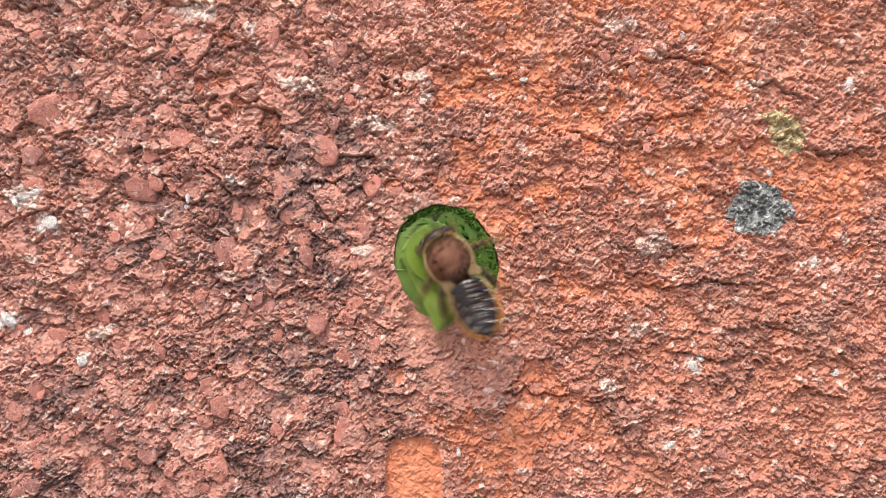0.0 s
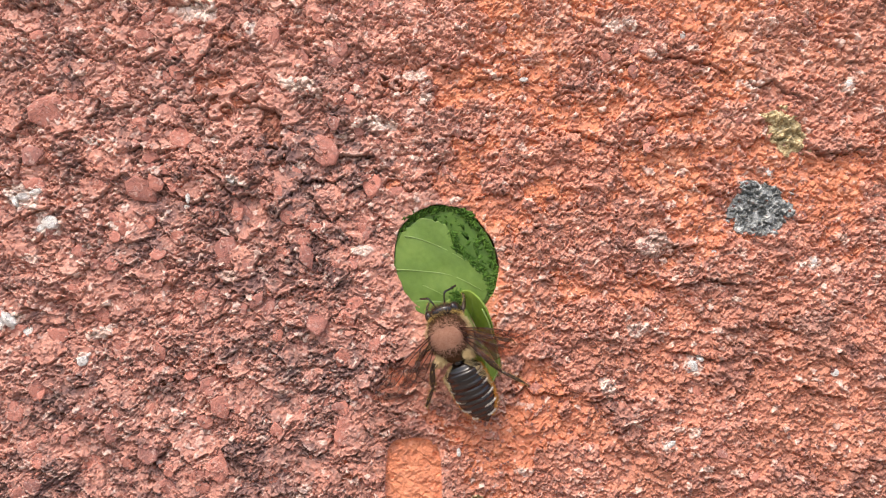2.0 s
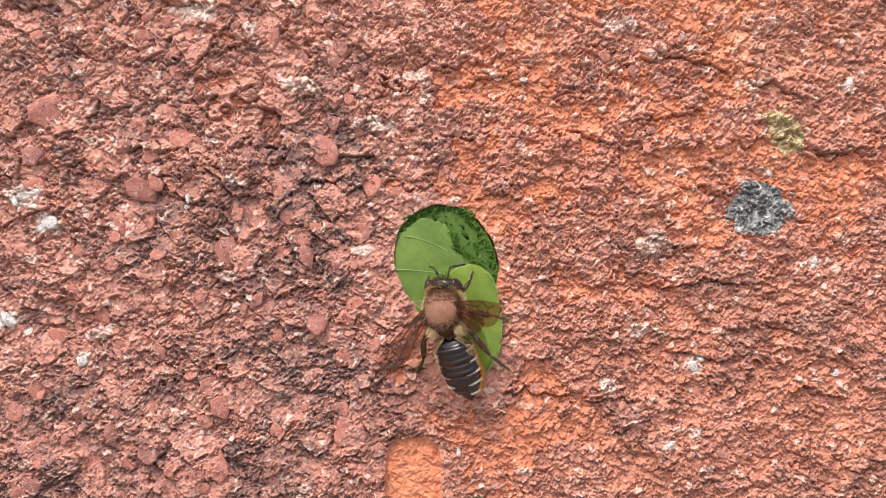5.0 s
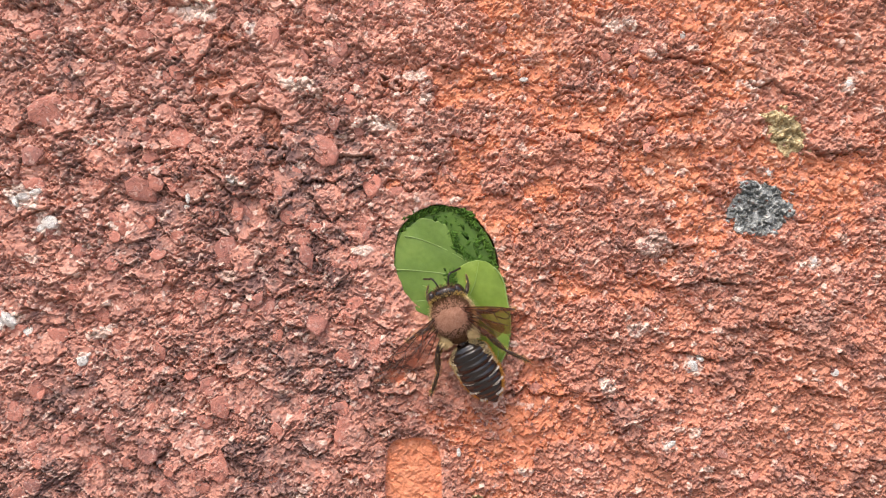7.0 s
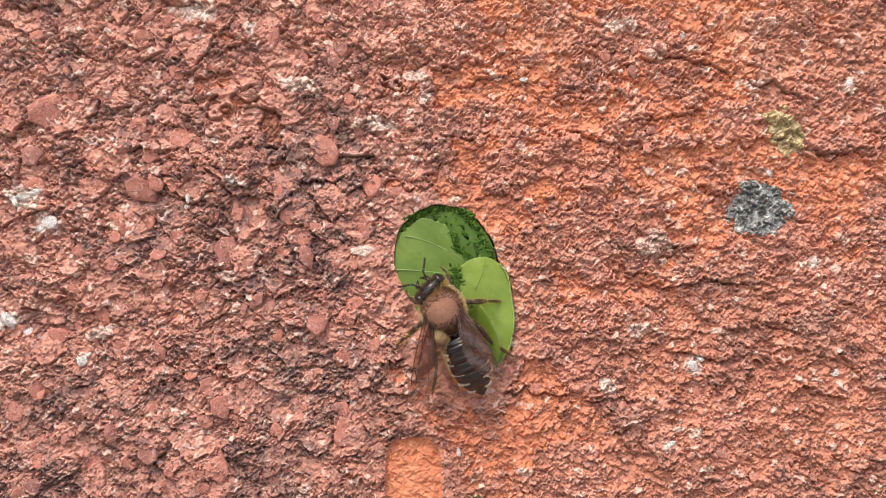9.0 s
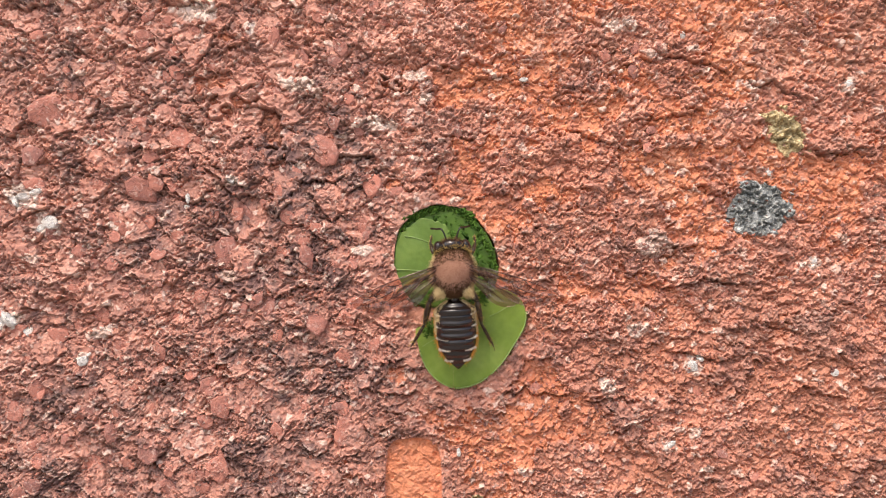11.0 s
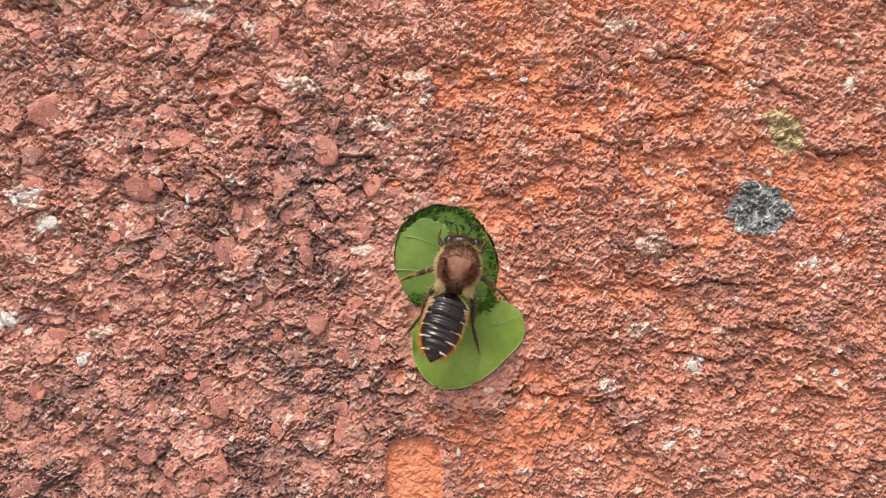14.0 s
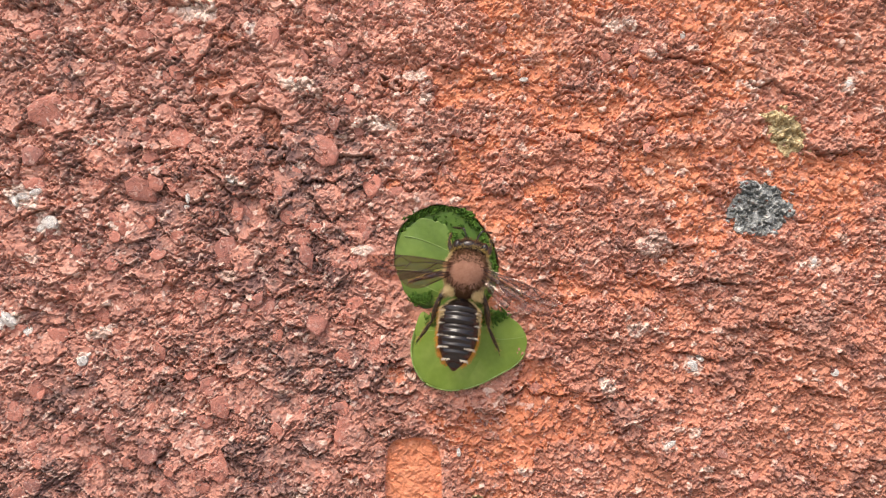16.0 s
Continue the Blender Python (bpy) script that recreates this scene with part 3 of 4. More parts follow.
def build_plug():
    thing = new("leaf_plug")
    thing.matrix_basis = leaf_frame(785, 470, 0, -0.15 * MM)
    tagged(thing, "pale green leaf disc plugging the drilled nest hole", "leaf")
    rim = closed_curve([to_mm(x, y, 785, 470) for x, y in (
        (697, 475), (700, 440), (711, 412), (728, 399), (745, 386), (766, 390), (790, 400), (799, 425), (806, 445), (830, 460),
        (848, 478), (864, 497), (862, 520), (850, 536), (815, 546), (770, 543), (735, 538), (713, 522), (702, 500))], 140)
    xs = [p[0] for p in rim]
    disc = part("leaf_disc", leaf_sheet(rim, min(xs) + 0.01, max(xs) - 0.01, 0.16, -0.006, 3, 70, 60, 0.14), M_LEAF, thing)
    vein(disc, [to_mm(x, y, 785, 470) for x, y in ((699, 477), (745, 480), (800, 488), (855, 515))], 0.06, -0.02)
    vein(disc, [to_mm(x, y, 785, 470) for x, y in ((716, 418), (745, 424), (785, 440), (825, 462))], 0.05, -0.02)
    vein(disc, [to_mm(x, y, 785, 470) for x, y in ((748, 505), (780, 520), (800, 535))], 0.03, 0.0)
    c, q = math.cos(tilt), math.sin(tilt)
    ring = [(88 * math.cos(a), 104 * math.sin(a)) for a in (2 * math.pi * k / 90 for k in range(90))]
    back = [((4 + u * c + v * q) * PX / MM, (6 + u * q - v * c) * PX / MM) for u, v in ring]
    xs = [p[0] for p in back]
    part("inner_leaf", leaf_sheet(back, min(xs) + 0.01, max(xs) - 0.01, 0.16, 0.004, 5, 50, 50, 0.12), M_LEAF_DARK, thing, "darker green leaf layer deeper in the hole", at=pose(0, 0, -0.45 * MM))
    edge = [to_mm(x, y, 785, 470) for x, y in ((708, 405), (728, 386), (755, 374), (790, 366), (822, 378), (845, 402), (864, 438), (877, 475), (880, 515))]
    part("chewed_rim", crumbs(edge, 420, 0.14, 0.2, 7, -0.36, 0.22), M_PULP, thing, "dark chewed leaf shreds")
    for tuft in (((706, 388), (722, 382), (738, 376)), ((812, 372), (826, 376), (840, 384))):
        part("rim_tuft", crumbs([to_mm(x, y, 785, 470) for x, y in tuft], 22, 0.1, 0.2, 40 + tuft[0][0], -0.1, 0.3), M_PULP, thing, "dark chewed leaf shreds")
    patch = [to_mm(x, y, 785, 470) for x, y in ((775, 382), (805, 392), (830, 412), (850, 445), (866, 490))]
    part("chewed_patch", crumbs(patch, 44, 0.35, 0.3, 17, -0.43, 0.02), M_PULP, thing, "dark chewed leaf shreds")
    seam = [to_mm(x, y, 785, 470) for x, y in ((800, 412), (806, 440), (832, 458), (850, 474), (868, 498), (872, 525))]
    part("chewed_seam", crumbs(seam, 330, 0.17, 0.17, 8, -0.16, 0.16), M_PULP, thing, "dark chewed leaf shreds")
    # the lower edge is a flap that the bee later tucks in
    low = closed_curve([to_mm(x, y, 785, 548) for x, y in ((718, 534), (750, 532), (790, 534), (846, 532), (840, 552), (812, 569), (776, 566), (742, 553))], 80)
    xs = [p[0] for p in low]
    flap = part("lower_flap", leaf_sheet(low, min(xs) + 0.01, max(xs) - 0.01, 0.12, -0.004, 4, 40, 14, 0.08), M_LEAF, thing, "tucked lower edge of the leaf disc")
    return thing, flap


def build_shred():
    thing = new("leaf_shred", data_of("leaf_shred", crumbs([(-0.9, 0.2), (0.0, -0.1), (0.9, 0.1)], 170, 0.22, 0.17, 9, 0.0, 0.07), M_PULP))
    return tagged(thing, "clump of dark green chewed leaf shreds on the plug", "leaf scrap")


def build_leaf_piece():
    """A cut leaf oval in three slices, so that it folds lengthwise under the bee."""
    thing = new("leaf_piece")
    tagged(thing, "freshly cut green leaf piece pressed against the nest hole", "leaf")
    rim = closed_curve([(x * PX / MM, y * PX / MM) for x, y in (
        (27, 89), (60, 87), (85, 72), (95, 48), (92, 22), (75, -8), (50, -45), (15, -75), (-25, -86), (-56, -75), (-80, -50),
        (-93, -15), (-98, 19), (-76, 22), (-56, 42), (-22, 72), (5, 85))], 150)
    xs = [p[0] for p in rim]
    cut = 1.7
    mid = part("middle_slice", leaf_sheet(rim, -cut, cut, 0.16, -0.01, 12, 30, 50, 0.04, (False, False)), M_LEAF_B, thing)
    slices = []
    for name, a, b, hinge in (("side_slice", min(xs) + 0.01, -cut, -cut), ("side_slice", cut, max(xs) - 0.01, cut)):
        bm = leaf_sheet(rim, a, b, 0.16, -0.01, 12, 30, 50, 0.04, (hinge > 0 and False or hinge < 0, hinge > 0))
        for v in bm.verts:
            v.co.x -= hinge * MM
        s = part(name, bm, M_LEAF_B, thing)
        s.matrix_basis = pose(hinge * MM, 0, 0)
        slices.append((s, hinge))
    vein(mid, [(-0.9, -2.2), (-0.2, -1.2), (0.7, -0.1)], 0.03, 0.0)
    vein(slices[1][0], [(0.0, 2.2), (1.2, 2.8), (2.6, 3.9)], 0.04, 0.0)
    vein(slices[0][0], [(-0.5, 0.85), (-1.6, 0.2), (-3.0, -0.7)], 0.04, -0.12)
    for owner, lo, hi, off in ((mid, -cut, cut, 0), (slices[0][0], min(xs), -cut, -cut), (slices[1][0], cut, max(xs), cut)):
        run = [p for p in rim if lo <= p[0] <= hi and p[1] < 0.9 + 0.35 * p[0]]
        run = sorted(run) if owner is not slices[1][0] else sorted(run, key=lambda p: p[1])
        bm = bmesh.new()
        tube(bm, [((x - off) * MM * 0.995, y * MM * 0.995, -0.05 * MM) for x, y in run], [0.07 * MM] * len(run), 5)
        part("cut_edge", bm, M_VEIN, owner, "pale cut edge of the leaf")
        if owner is slices[0][0]:
            continue
        rng = np.random.default_rng(len(run))
        # dark teeth of the edge; they also draw the shadow fringe beneath it
        fray_shadow = [run[int(k)] for k in rng.integers(0, len(run), len(run) * 2)]
        part("frayed_shadow_edge", hairs([((x - off) * MM * 0.985, y * MM * 0.985, -0.2 * MM) for x, y in fray_shadow], [(x, y, -0.6) for x, y in fray_shadow], 0.34 * MM, 0.035 * MM, rng, 0.5), M_PULP, owner, "dark frayed fibres that also draw the cut edge's shadow fringe")
    for owner, off, seed, count, run in ((mid, 0, 15, 430, ((803, 556), (818, 547), (834, 538), (850, 527), (864, 512))), (slices[0][0], -cut, 16, 330, ((756, 586), (768, 576), (784, 566), (802, 556)))):
        pulp = [to_mm(x, y, 835, 600) for x, y in run]
        part("chewed_edge", crumbs([(x - off, y) for x, y in pulp], count, 0.33, 0.17, seed, -0.2, 0.22), M_PULP, owner, "dark chewed leaf pulp along the cut edge")
    return thing, slices


leaf_plug, plug_flap = build_plug()
leaf_shred = build_shred()
leaf_piece, leaf_slices = build_leaf_piece()


# ---- the bee: y forward, z towards its back, millimetres from the middle of the thorax ----
def shell(u0, u1, grow, n=28, rows=5):
    """A ring of the abdomen between u0 and u1 (0 at the waist, 1 at the tip)."""
    bm = bmesh.new()
    rings = []
    for i in range(rows + 1):
        u = u0 + (u1 - u0) * i / rows
        lift = grow * (i / rows)
        r = belly(u) * (1 + 0.02 * math.sin(math.pi * i / rows)) + lift
        rings.append([bm.verts.new((r * math.sin(a) * MM, -u * 6.7 * MM, (0.8 * r * math.cos(a) - 0.05) * MM)) for a in (2 * math.pi * k / n for k in range(n))])
    for a, b in zip(rings, rings[1:]):
        for k in range(n):
            bm.faces.new((a[k], b[k], b[(k + 1) % n], a[(k + 1) % n]))
    bm.faces.new(rings[0])
    bm.faces.new(list(reversed(rings[-1])))
    return bm


def belly(u):
    front = min(1.0, (u / 0.16 + 0.06)) ** 0.55
    back = 1 - max(0.0, (u - 0.5) / 0.5) ** 2.1 * 0.93
    return 1.76 * front * back


def wing_outline(length, chord, n=40):
    pts = []
    for i in range(n):
        f = i / (n - 1)
        pts.append((f * length, chord * 0.10 * math.sin(math.pi * f) + 0.05))
    for i in range(n):
        f = 1 - i / (n - 1)
        pts.append((f * length, -chord * (math.sin(math.pi * min(1, f ** 1.25 * 0.93 + 0.02)) ** 0.75 * (0.45 + 0.55 * f)) + 0.04))
    return pts


def build_wing(name, side, length, chord, parent, root, veins):
    bm = bmesh.new()
    n = 40
    out = wing_outline(length, chord, n)
    rows = []
    for i in range(n):
        x, hi = out[i]
        lo = out[2 * n - 1 - i][1]
        rows.append([bm.verts.new((side * x * MM, (hi + (lo - hi) * k / 8) * MM, (0.06 * math.sin(x * 2.2 + k) + (0.13 * math.sin(k * 2.3) if 0 < k < 8 else 0)) * MM)) for k in range(9)])
    for a, b in zip(rows, rows[1:]):
        for k in range(8):
            f = (a[k], a[k + 1], b[k + 1], b[k])
            bm.faces.new(f if side > 0 else tuple(reversed(f)))
    wing = part(name, bm, M_WING, parent, "smoky translucent brown wing", at=pose(*[c * MM for c in root]))
    for pts in veins:
        bm = bmesh.new()
        line = smooth_line([(side * x * length * MM, y * chord * MM, 0.04 * MM) for x, y in pts], 14)
        tube(bm, line, [(0.05 - 0.025 * i / 13) * MM for i in range(14)], 5)
        part("wing_vein", bm, M_WVEIN, wing, "dark brown wing vein")
    return wing


FORE_VEINS = [[(0, 0.0), (0.3, 0.06), (0.62, 0.1), (0.8, 0.05)], [(0, -0.05), (0.3, -0.05), (0.5, -0.1), (0.62, 0.08)], [(0.2, -0.05), (0.35, -0.35), (0.6, -0.45), (0.72, -0.5)],
              [(0, -0.1), (0.25, -0.3), (0.42, -0.52)], [(0.5, -0.1), (0.55, -0.3), (0.6, -0.45)], [(0.62, 0.08), (0.75, -0.12), (0.88, -0.02)], [(0.55, -0.22), (0.7, -0.28), (0.76, -0.1)]]
HIND_VEINS = [[(0, 0.02), (0.4, 0.08), (0.85, 0.02)], [(0.05, -0.05), (0.4, -0.2), (0.75, -0.45)], [(0.05, -0.08), (0.3, -0.4), (0.5, -0.6)]]


def build_leg(side, pts, fat, parent, rng, name):
    bm = bmesh.new()
    root = Vector(pts[0])
    q = [(Vector((side * p[0], p[1], p[2])) - Vector((side * root.x, root.y, root.z))) * MM for p in pts]
    for a, b, r0, r1 in zip(q, q[1:], fat, fat[1:]):
        m = (a + b) / 2 + Vector((0, 0, 0.08 * MM))
        tube(bm, [a, a.lerp(m, 0.5), m, b.lerp(m, 0.4), b], [r0 * MM * 0.75, r0 * MM, r0 * MM * 1.05, (r0 + r1) / 2 * MM, r1 * MM * 0.7], 7)
    for k in range(3):
        a = q[-1]
        tube(bm, [a, a + Vector((side * 0.12 * (k - 1), 0.1 - 0.25 * k, -0.08)) * MM], [0.05 * MM, 0.02 * MM], 4)
    leg = part(name, bm, M_LEG, parent, "black jointed leg with cream hairs", at=pose(side * root.x * MM, root.y * MM, root.z * MM))
    roots, ways = [], []
    for a, b, r0 in zip(q, q[1:], fat):
        for _ in range(80):
            d = (b - a).normalized()
            u = Vector(rng.normal(0, 1, 3))
            u = (u - d * u.dot(d)).normalized()
            roots.append(a.lerp(b, rng.random()) + u * r0 * MM * 0.8)
            ways.append(u + d * 0.9)
    part("leg_hair", hairs(roots[::3] if name == "front_leg" else roots, ways[::3] if name == "front_leg" else ways, (0.2 if name == "front_leg" else 0.34) * MM, 0.016 * MM, rng), M_GOLD, leg, "cream leg hairs")
    return leg


def build_bee():
    rng = np.random.default_rng(5)
    bee = new("bee")
    tagged(bee, "leafcutter bee with tan furry back and pale-banded dark abdomen", "bee")
    bm = bmesh.new()
    ellipsoid(bm, (0, 0, 0), (1.85 * MM, 2.1 * MM, 1.7 * MM), 32, 20, 0.02)
    ellipsoid(bm, (0, -1.75 * MM, -0.2 * MM), (1.15 * MM, 0.8 * MM, 1.1 * MM))
    thorax = part("thorax", bm, M_SHADE_FELT, bee, "dark thorax under fur")
    bm = bmesh.new()
    ellipsoid(bm, (0, 0, 0.12 * MM), (1.78 * MM, 1.9 * MM, 1.62 * MM), 32, 20, 0.02)
    part("back_felt", bm, M_FELT, thorax, "pinkish tan felted back")
    sets = {"back_fur": ([], []), "ring_fur": ([], []), "side_fur": ([], [])}
    for _ in range(8500):
        d = Vector(rng.normal(0, 1, 3)).normalized()
        if d.z < -0.35:
            continue
        p = Vector((d.x * 1.85, d.y * 2.1, d.z * 1.7)) * MM
        e = math.hypot(d.x * 0.9, d.y * 1.08 - 0.03)
        key = "back_fur" if e < 0.84 + 0.1 * rng.normal() and d.z > 0 else "ring_fur" if d.z > 0.12 and not (abs(d.x) > 0.75 and -0.6 < d.y < 0.25 and d.z < 0.35 and rng.random() < 0.55) else "side_fur"
        sets[key][0].append(p)
        sets[key][1].append(d + Vector((0, -0.35, 0)))
    part("back_fur", hairs(*sets["back_fur"], 0.24 * MM, 0.024 * MM, rng, 0.45), M_TAN, thorax, "pinkish tan velvety fur")
    part("ring_fur", hairs(*sets["ring_fur"], 0.3 * MM, 0.03 * MM, rng, 0.35), M_BROWN, thorax, "dark brown fur")
    part("side_fur", hairs(*sets["side_fur"], 0.55 * MM, 0.024 * MM, rng, 0.3), M_CREAM, thorax, "cream tufts of fur")
    roots, ways = [], []
    for _ in range(900):
        s = 1 if rng.random() < 0.5 else -1
        roots.append(Vector((s * rng.uniform(0.7, 1.5), rng.uniform(-2.1, -1.3), rng.uniform(-0.5, 0.9))) * MM)
        ways.append((s * 0.8, -0.9, 0.25))
    part("rear_fur", hairs(roots, ways, 0.75 * MM, 0.03 * MM, rng), M_CREAM, thorax, "cream tufts beside the waist")

    neck = Vector((0, 1.6, -0.05)) * MM
    bm = bmesh.new()
    ellipsoid(bm, (0, 0.55 * MM, -0.2 * MM), (1.6 * MM, 0.85 * MM, 1.45 * MM), 28, 18)
    head = part("head", bm, M_CHITIN, bee, "wide black head", at=Matrix.Translation(neck))
    for s in (-1, 1):
        bm = bmesh.new()
        ellipsoid(bm, (s * 1.24 * MM, 0.6 * MM, -0.15 * MM), (0.52 * MM, 0.72 * MM, 1.15 * MM), 18, 12)
        part("eye", bm, M_EYE, head, "large dark compound eye")
        bm = bmesh.new()
        line = smooth_line([(s * 0.4 * MM, 1.2 * MM, 0.3 * MM), (s * 0.8 * MM, 2.1 * MM, 0.9 * MM), (s * 1.25 * MM, 2.45 * MM, 0.5 * MM), (s * 1.8 * MM, 2.9 * MM, -0.1 * MM)], 16)
        tube(bm, line, [(0.1 if 4 < i else 0.075) * MM for i in range(16)], 6)
        part("antenna", bm, M_CHITIN, head, "thin black elbowed antenna")
        bm = bmesh.new()
        tube(bm, [(s * 0.55 * MM, 1.1 * MM, -1.0 * MM), (s * 0.6 * MM, 1.7 * MM, -1.3 * MM), (s * 0.15 * MM, 2.1 * MM, -1.4 * MM)], [0.28 * MM, 0.22 * MM, 0.06 * MM], 7)
        part("mandible", bm, M_CHITIN, head, "short black jaw")
    roots, ways = [], []
    for _ in range(260):
        a = rng.uniform(-1.9, 1.9)
        roots.append(Vector((1.55 * math.sin(a), 0.05 + 0.12 * rng.normal(), 1.35 * math.cos(a) - 0.1)) * MM)
        ways.append((math.sin(a) * 0.8, -0.5 + 0.5 * rng.random(), math.cos(a)))
    part("collar_hair", hairs(roots, ways, 0.36 * MM, 0.018 * MM, rng), M_GOLD, head, "cream hairs behind the head")
    roots, ways = [], []
    for _ in range(700):
        d = Vector(rng.normal(0, 1, 3)).normalized()
        if d.z < -0.2 or abs(d.x) > 0.78:
            continue
        roots.append(Vector((d.x * 1.6, d.y * 0.85 + 0.55, d.z * 1.45 - 0.2)) * MM)
        ways.append(d + Vector((0, 0.3, 0)))
    part("face_hair", hairs(roots, ways, 0.3 * MM, 0.024 * MM, rng), M_BROWN, head, "short brown face hairs")

    waist = Vector((0, -2.45, -0.15)) * MM
    bm = bmesh.new()
    tube(bm, [(0, 0.6 * MM, 0), (0, 0, 0), (0, -0.5 * MM, 0)], [0.5 * MM, 0.4 * MM, 0.7 * MM], 12)
    abdomen = part("abdomen", bm, M_CHITIN, bee, "glossy black abdomen with pale side bands", at=Matrix.Translation(waist))
    cuts = [0.0, 0.17, 0.34, 0.51, 0.67, 0.83, 1.0]
    for n, (a, b) in enumerate(zip(cuts, cuts[1:])):
        part("segment", shell(a, min(1.0, b + 0.03), 0.1 if n < 5 else -0.0), M_TERGITE, abdomen)
        roots, ways = [], []
        for _ in range(420 if n < 5 else 0):
            s = 1 if rng.random() < 0.5 else -1
            ang = s * (1.9 - (1.5 if n > 1 else 1.1) * rng.random() ** 1.5)
            r = belly(b) + 0.08
            roots.append(Vector((r * math.sin(ang), -(b + 0.012 + 0.015 * rng.random()) * 6.7, 0.74 * r * math.cos(ang) - 0.03)) * MM)
            ways.append((0.45 * math.sin(ang), -1, 0.4 * math.cos(ang)))
        if roots:
            part("pale_band", hairs(roots, ways, 0.2 * MM, 0.017 * MM, rng, 0.15), M_BAND, abdomen, "whitish hair band along a segment's edge")
    roots, ways = [], []
    for _ in range(2600):
        u = rng.uniform(0.08, 0.88)
        ang = rng.uniform(1.58, 4.7)
        r = belly(u)
        roots.append(Vector((r * math.sin(ang), -u * 6.7, 0.74 * r * math.cos(ang) - 0.05)) * MM)
        ways.append((math.sin(ang) * 0.9, -0.8, math.cos(ang) * 0.8))
    part("pollen_brush", hairs(roots, ways, 0.54 * MM, 0.024 * MM, rng, 0.2), M_ORANGE, abdomen, "orange pollen brush under the abdomen")
    roots, ways = [], []
    for _ in range(380):
        u = rng.uniform(0.35, 0.93)
        ang = rng.choice([-1, 1]) * rng.uniform(1.38, 1.75)
        r = belly(u)
        roots.append(Vector((r * math.sin(ang), -u * 6.7, 0.76 * r * math.cos(ang) - 0.05)) * MM)
        ways.append((math.sin(ang), -0.9, -0.1))
    part("brush_edge", hairs(roots, ways, 0.36 * MM, 0.02 * MM, rng, 0.18), M_ORANGE, abdomen, "orange hairs along the rear flanks")
    roots, ways = [], []
    for _ in range(900):
        u = 0.02 + 0.45 * rng.random() ** 1.7
        ang = rng.choice([-1, 1]) * (rng.uniform(0.9, 1.7) if u < 0.3 else rng.uniform(1.35, 1.75))
        r = belly(u)
        roots.append(Vector((r * math.sin(ang), -u * 6.7, 0.74 * r * math.cos(ang))) * MM)
        ways.append((math.sin(ang), -0.6, math.cos(ang) + 0.3))
    part("flank_fringe", hairs(roots, ways, 0.36 * MM, 0.022 * MM, rng), M_CREAM, abdomen, "cream tufts along the abdomen's flanks")

    wings, legs = [], []
    for s in (-1, 1):
        wings.append((build_wing("forewing", s, 8.5, 2.6, bee, (s * 1.35, 0.6, 1.0), FORE_VEINS), s, 0, (s * 1.35, 0.6, 1.0)))
        wings.append((build_wing("hindwing", s, 5.3, 1.75, bee, (s * 1.3, -0.3, 0.85), HIND_VEINS), s, 1, (s * 1.3, -0.3, 0.85)))
        for nm, pts, fat in (("front_leg", ((0.9, 1.2, -1.2), (1.8, 1.7, -0.7), (2.1, 2.6, -1.8), (2.0, 3.3, -2.9)), (0.26, 0.2, 0.12, 0.08)),
                             ("middle_leg", ((1.2, -0.1, -1.2), (2.7, -0.5, -0.3), (4.0, -1.0, -1.6), (5.3, -1.6, -2.9)), (0.3, 0.26, 0.14, 0.08)),
                             ("hind_leg", ((1.1, -1.2, -1.2), (2.3, -2.7, -0.1), (2.9, -4.8, -1.5), (4.3, -6.9, -2.8)), (0.32, 0.28, 0.16, 0.08))):
            legs.append((build_leg(s, pts, fat, bee, rng, nm), s, (s * pts[0][0], pts[0][1], pts[0][2])))
    return bee, head, neck, abdomen, waist, wings, legs


bee, bee_head, bee_neck, bee_abdomen, bee_waist, bee_wings, bee_legs = build_bee()


# ---- grains proud of the brick face ----
def grain_mesh(seed):
    rng = np.random.default_rng(seed)
    n = 8
    bm = bmesh.new()
    rr = [rng.uniform(0.62, 1.15) for _ in range(n)]
    rings = []
    for h, k in ((-0.35, 1.0), (0.14, 0.98), (0.24, 0.84)):
        tl = rng.normal(0, 0.06, 2)
        rings.append([bm.verts.new((rr[i] * k * math.cos(i * 0.785) * 1.12, rr[i] * k * math.sin(i * 0.785) * 0.9,
                                    h + tl[0] * math.cos(i * 0.785) + tl[1] * math.sin(i * 0.785) + rng.normal(0, 0.03))) for i in range(n)])
    for a, b in zip(rings, rings[1:]):
        for i in range(n):
            bm.faces.new((a[i], a[(i + 1) % n], b[(i + 1) % n], b[i]))
    top = bm.verts.new((0, 0, 0.27))
    for i in range(n):
        bm.faces.new((rings[2][i], rings[2][(i + 1) % n], top))
    return bm


GRAINS = [data_of("grain", grain_mesh(100 + k), M_GRAIN) for k in range(10)]


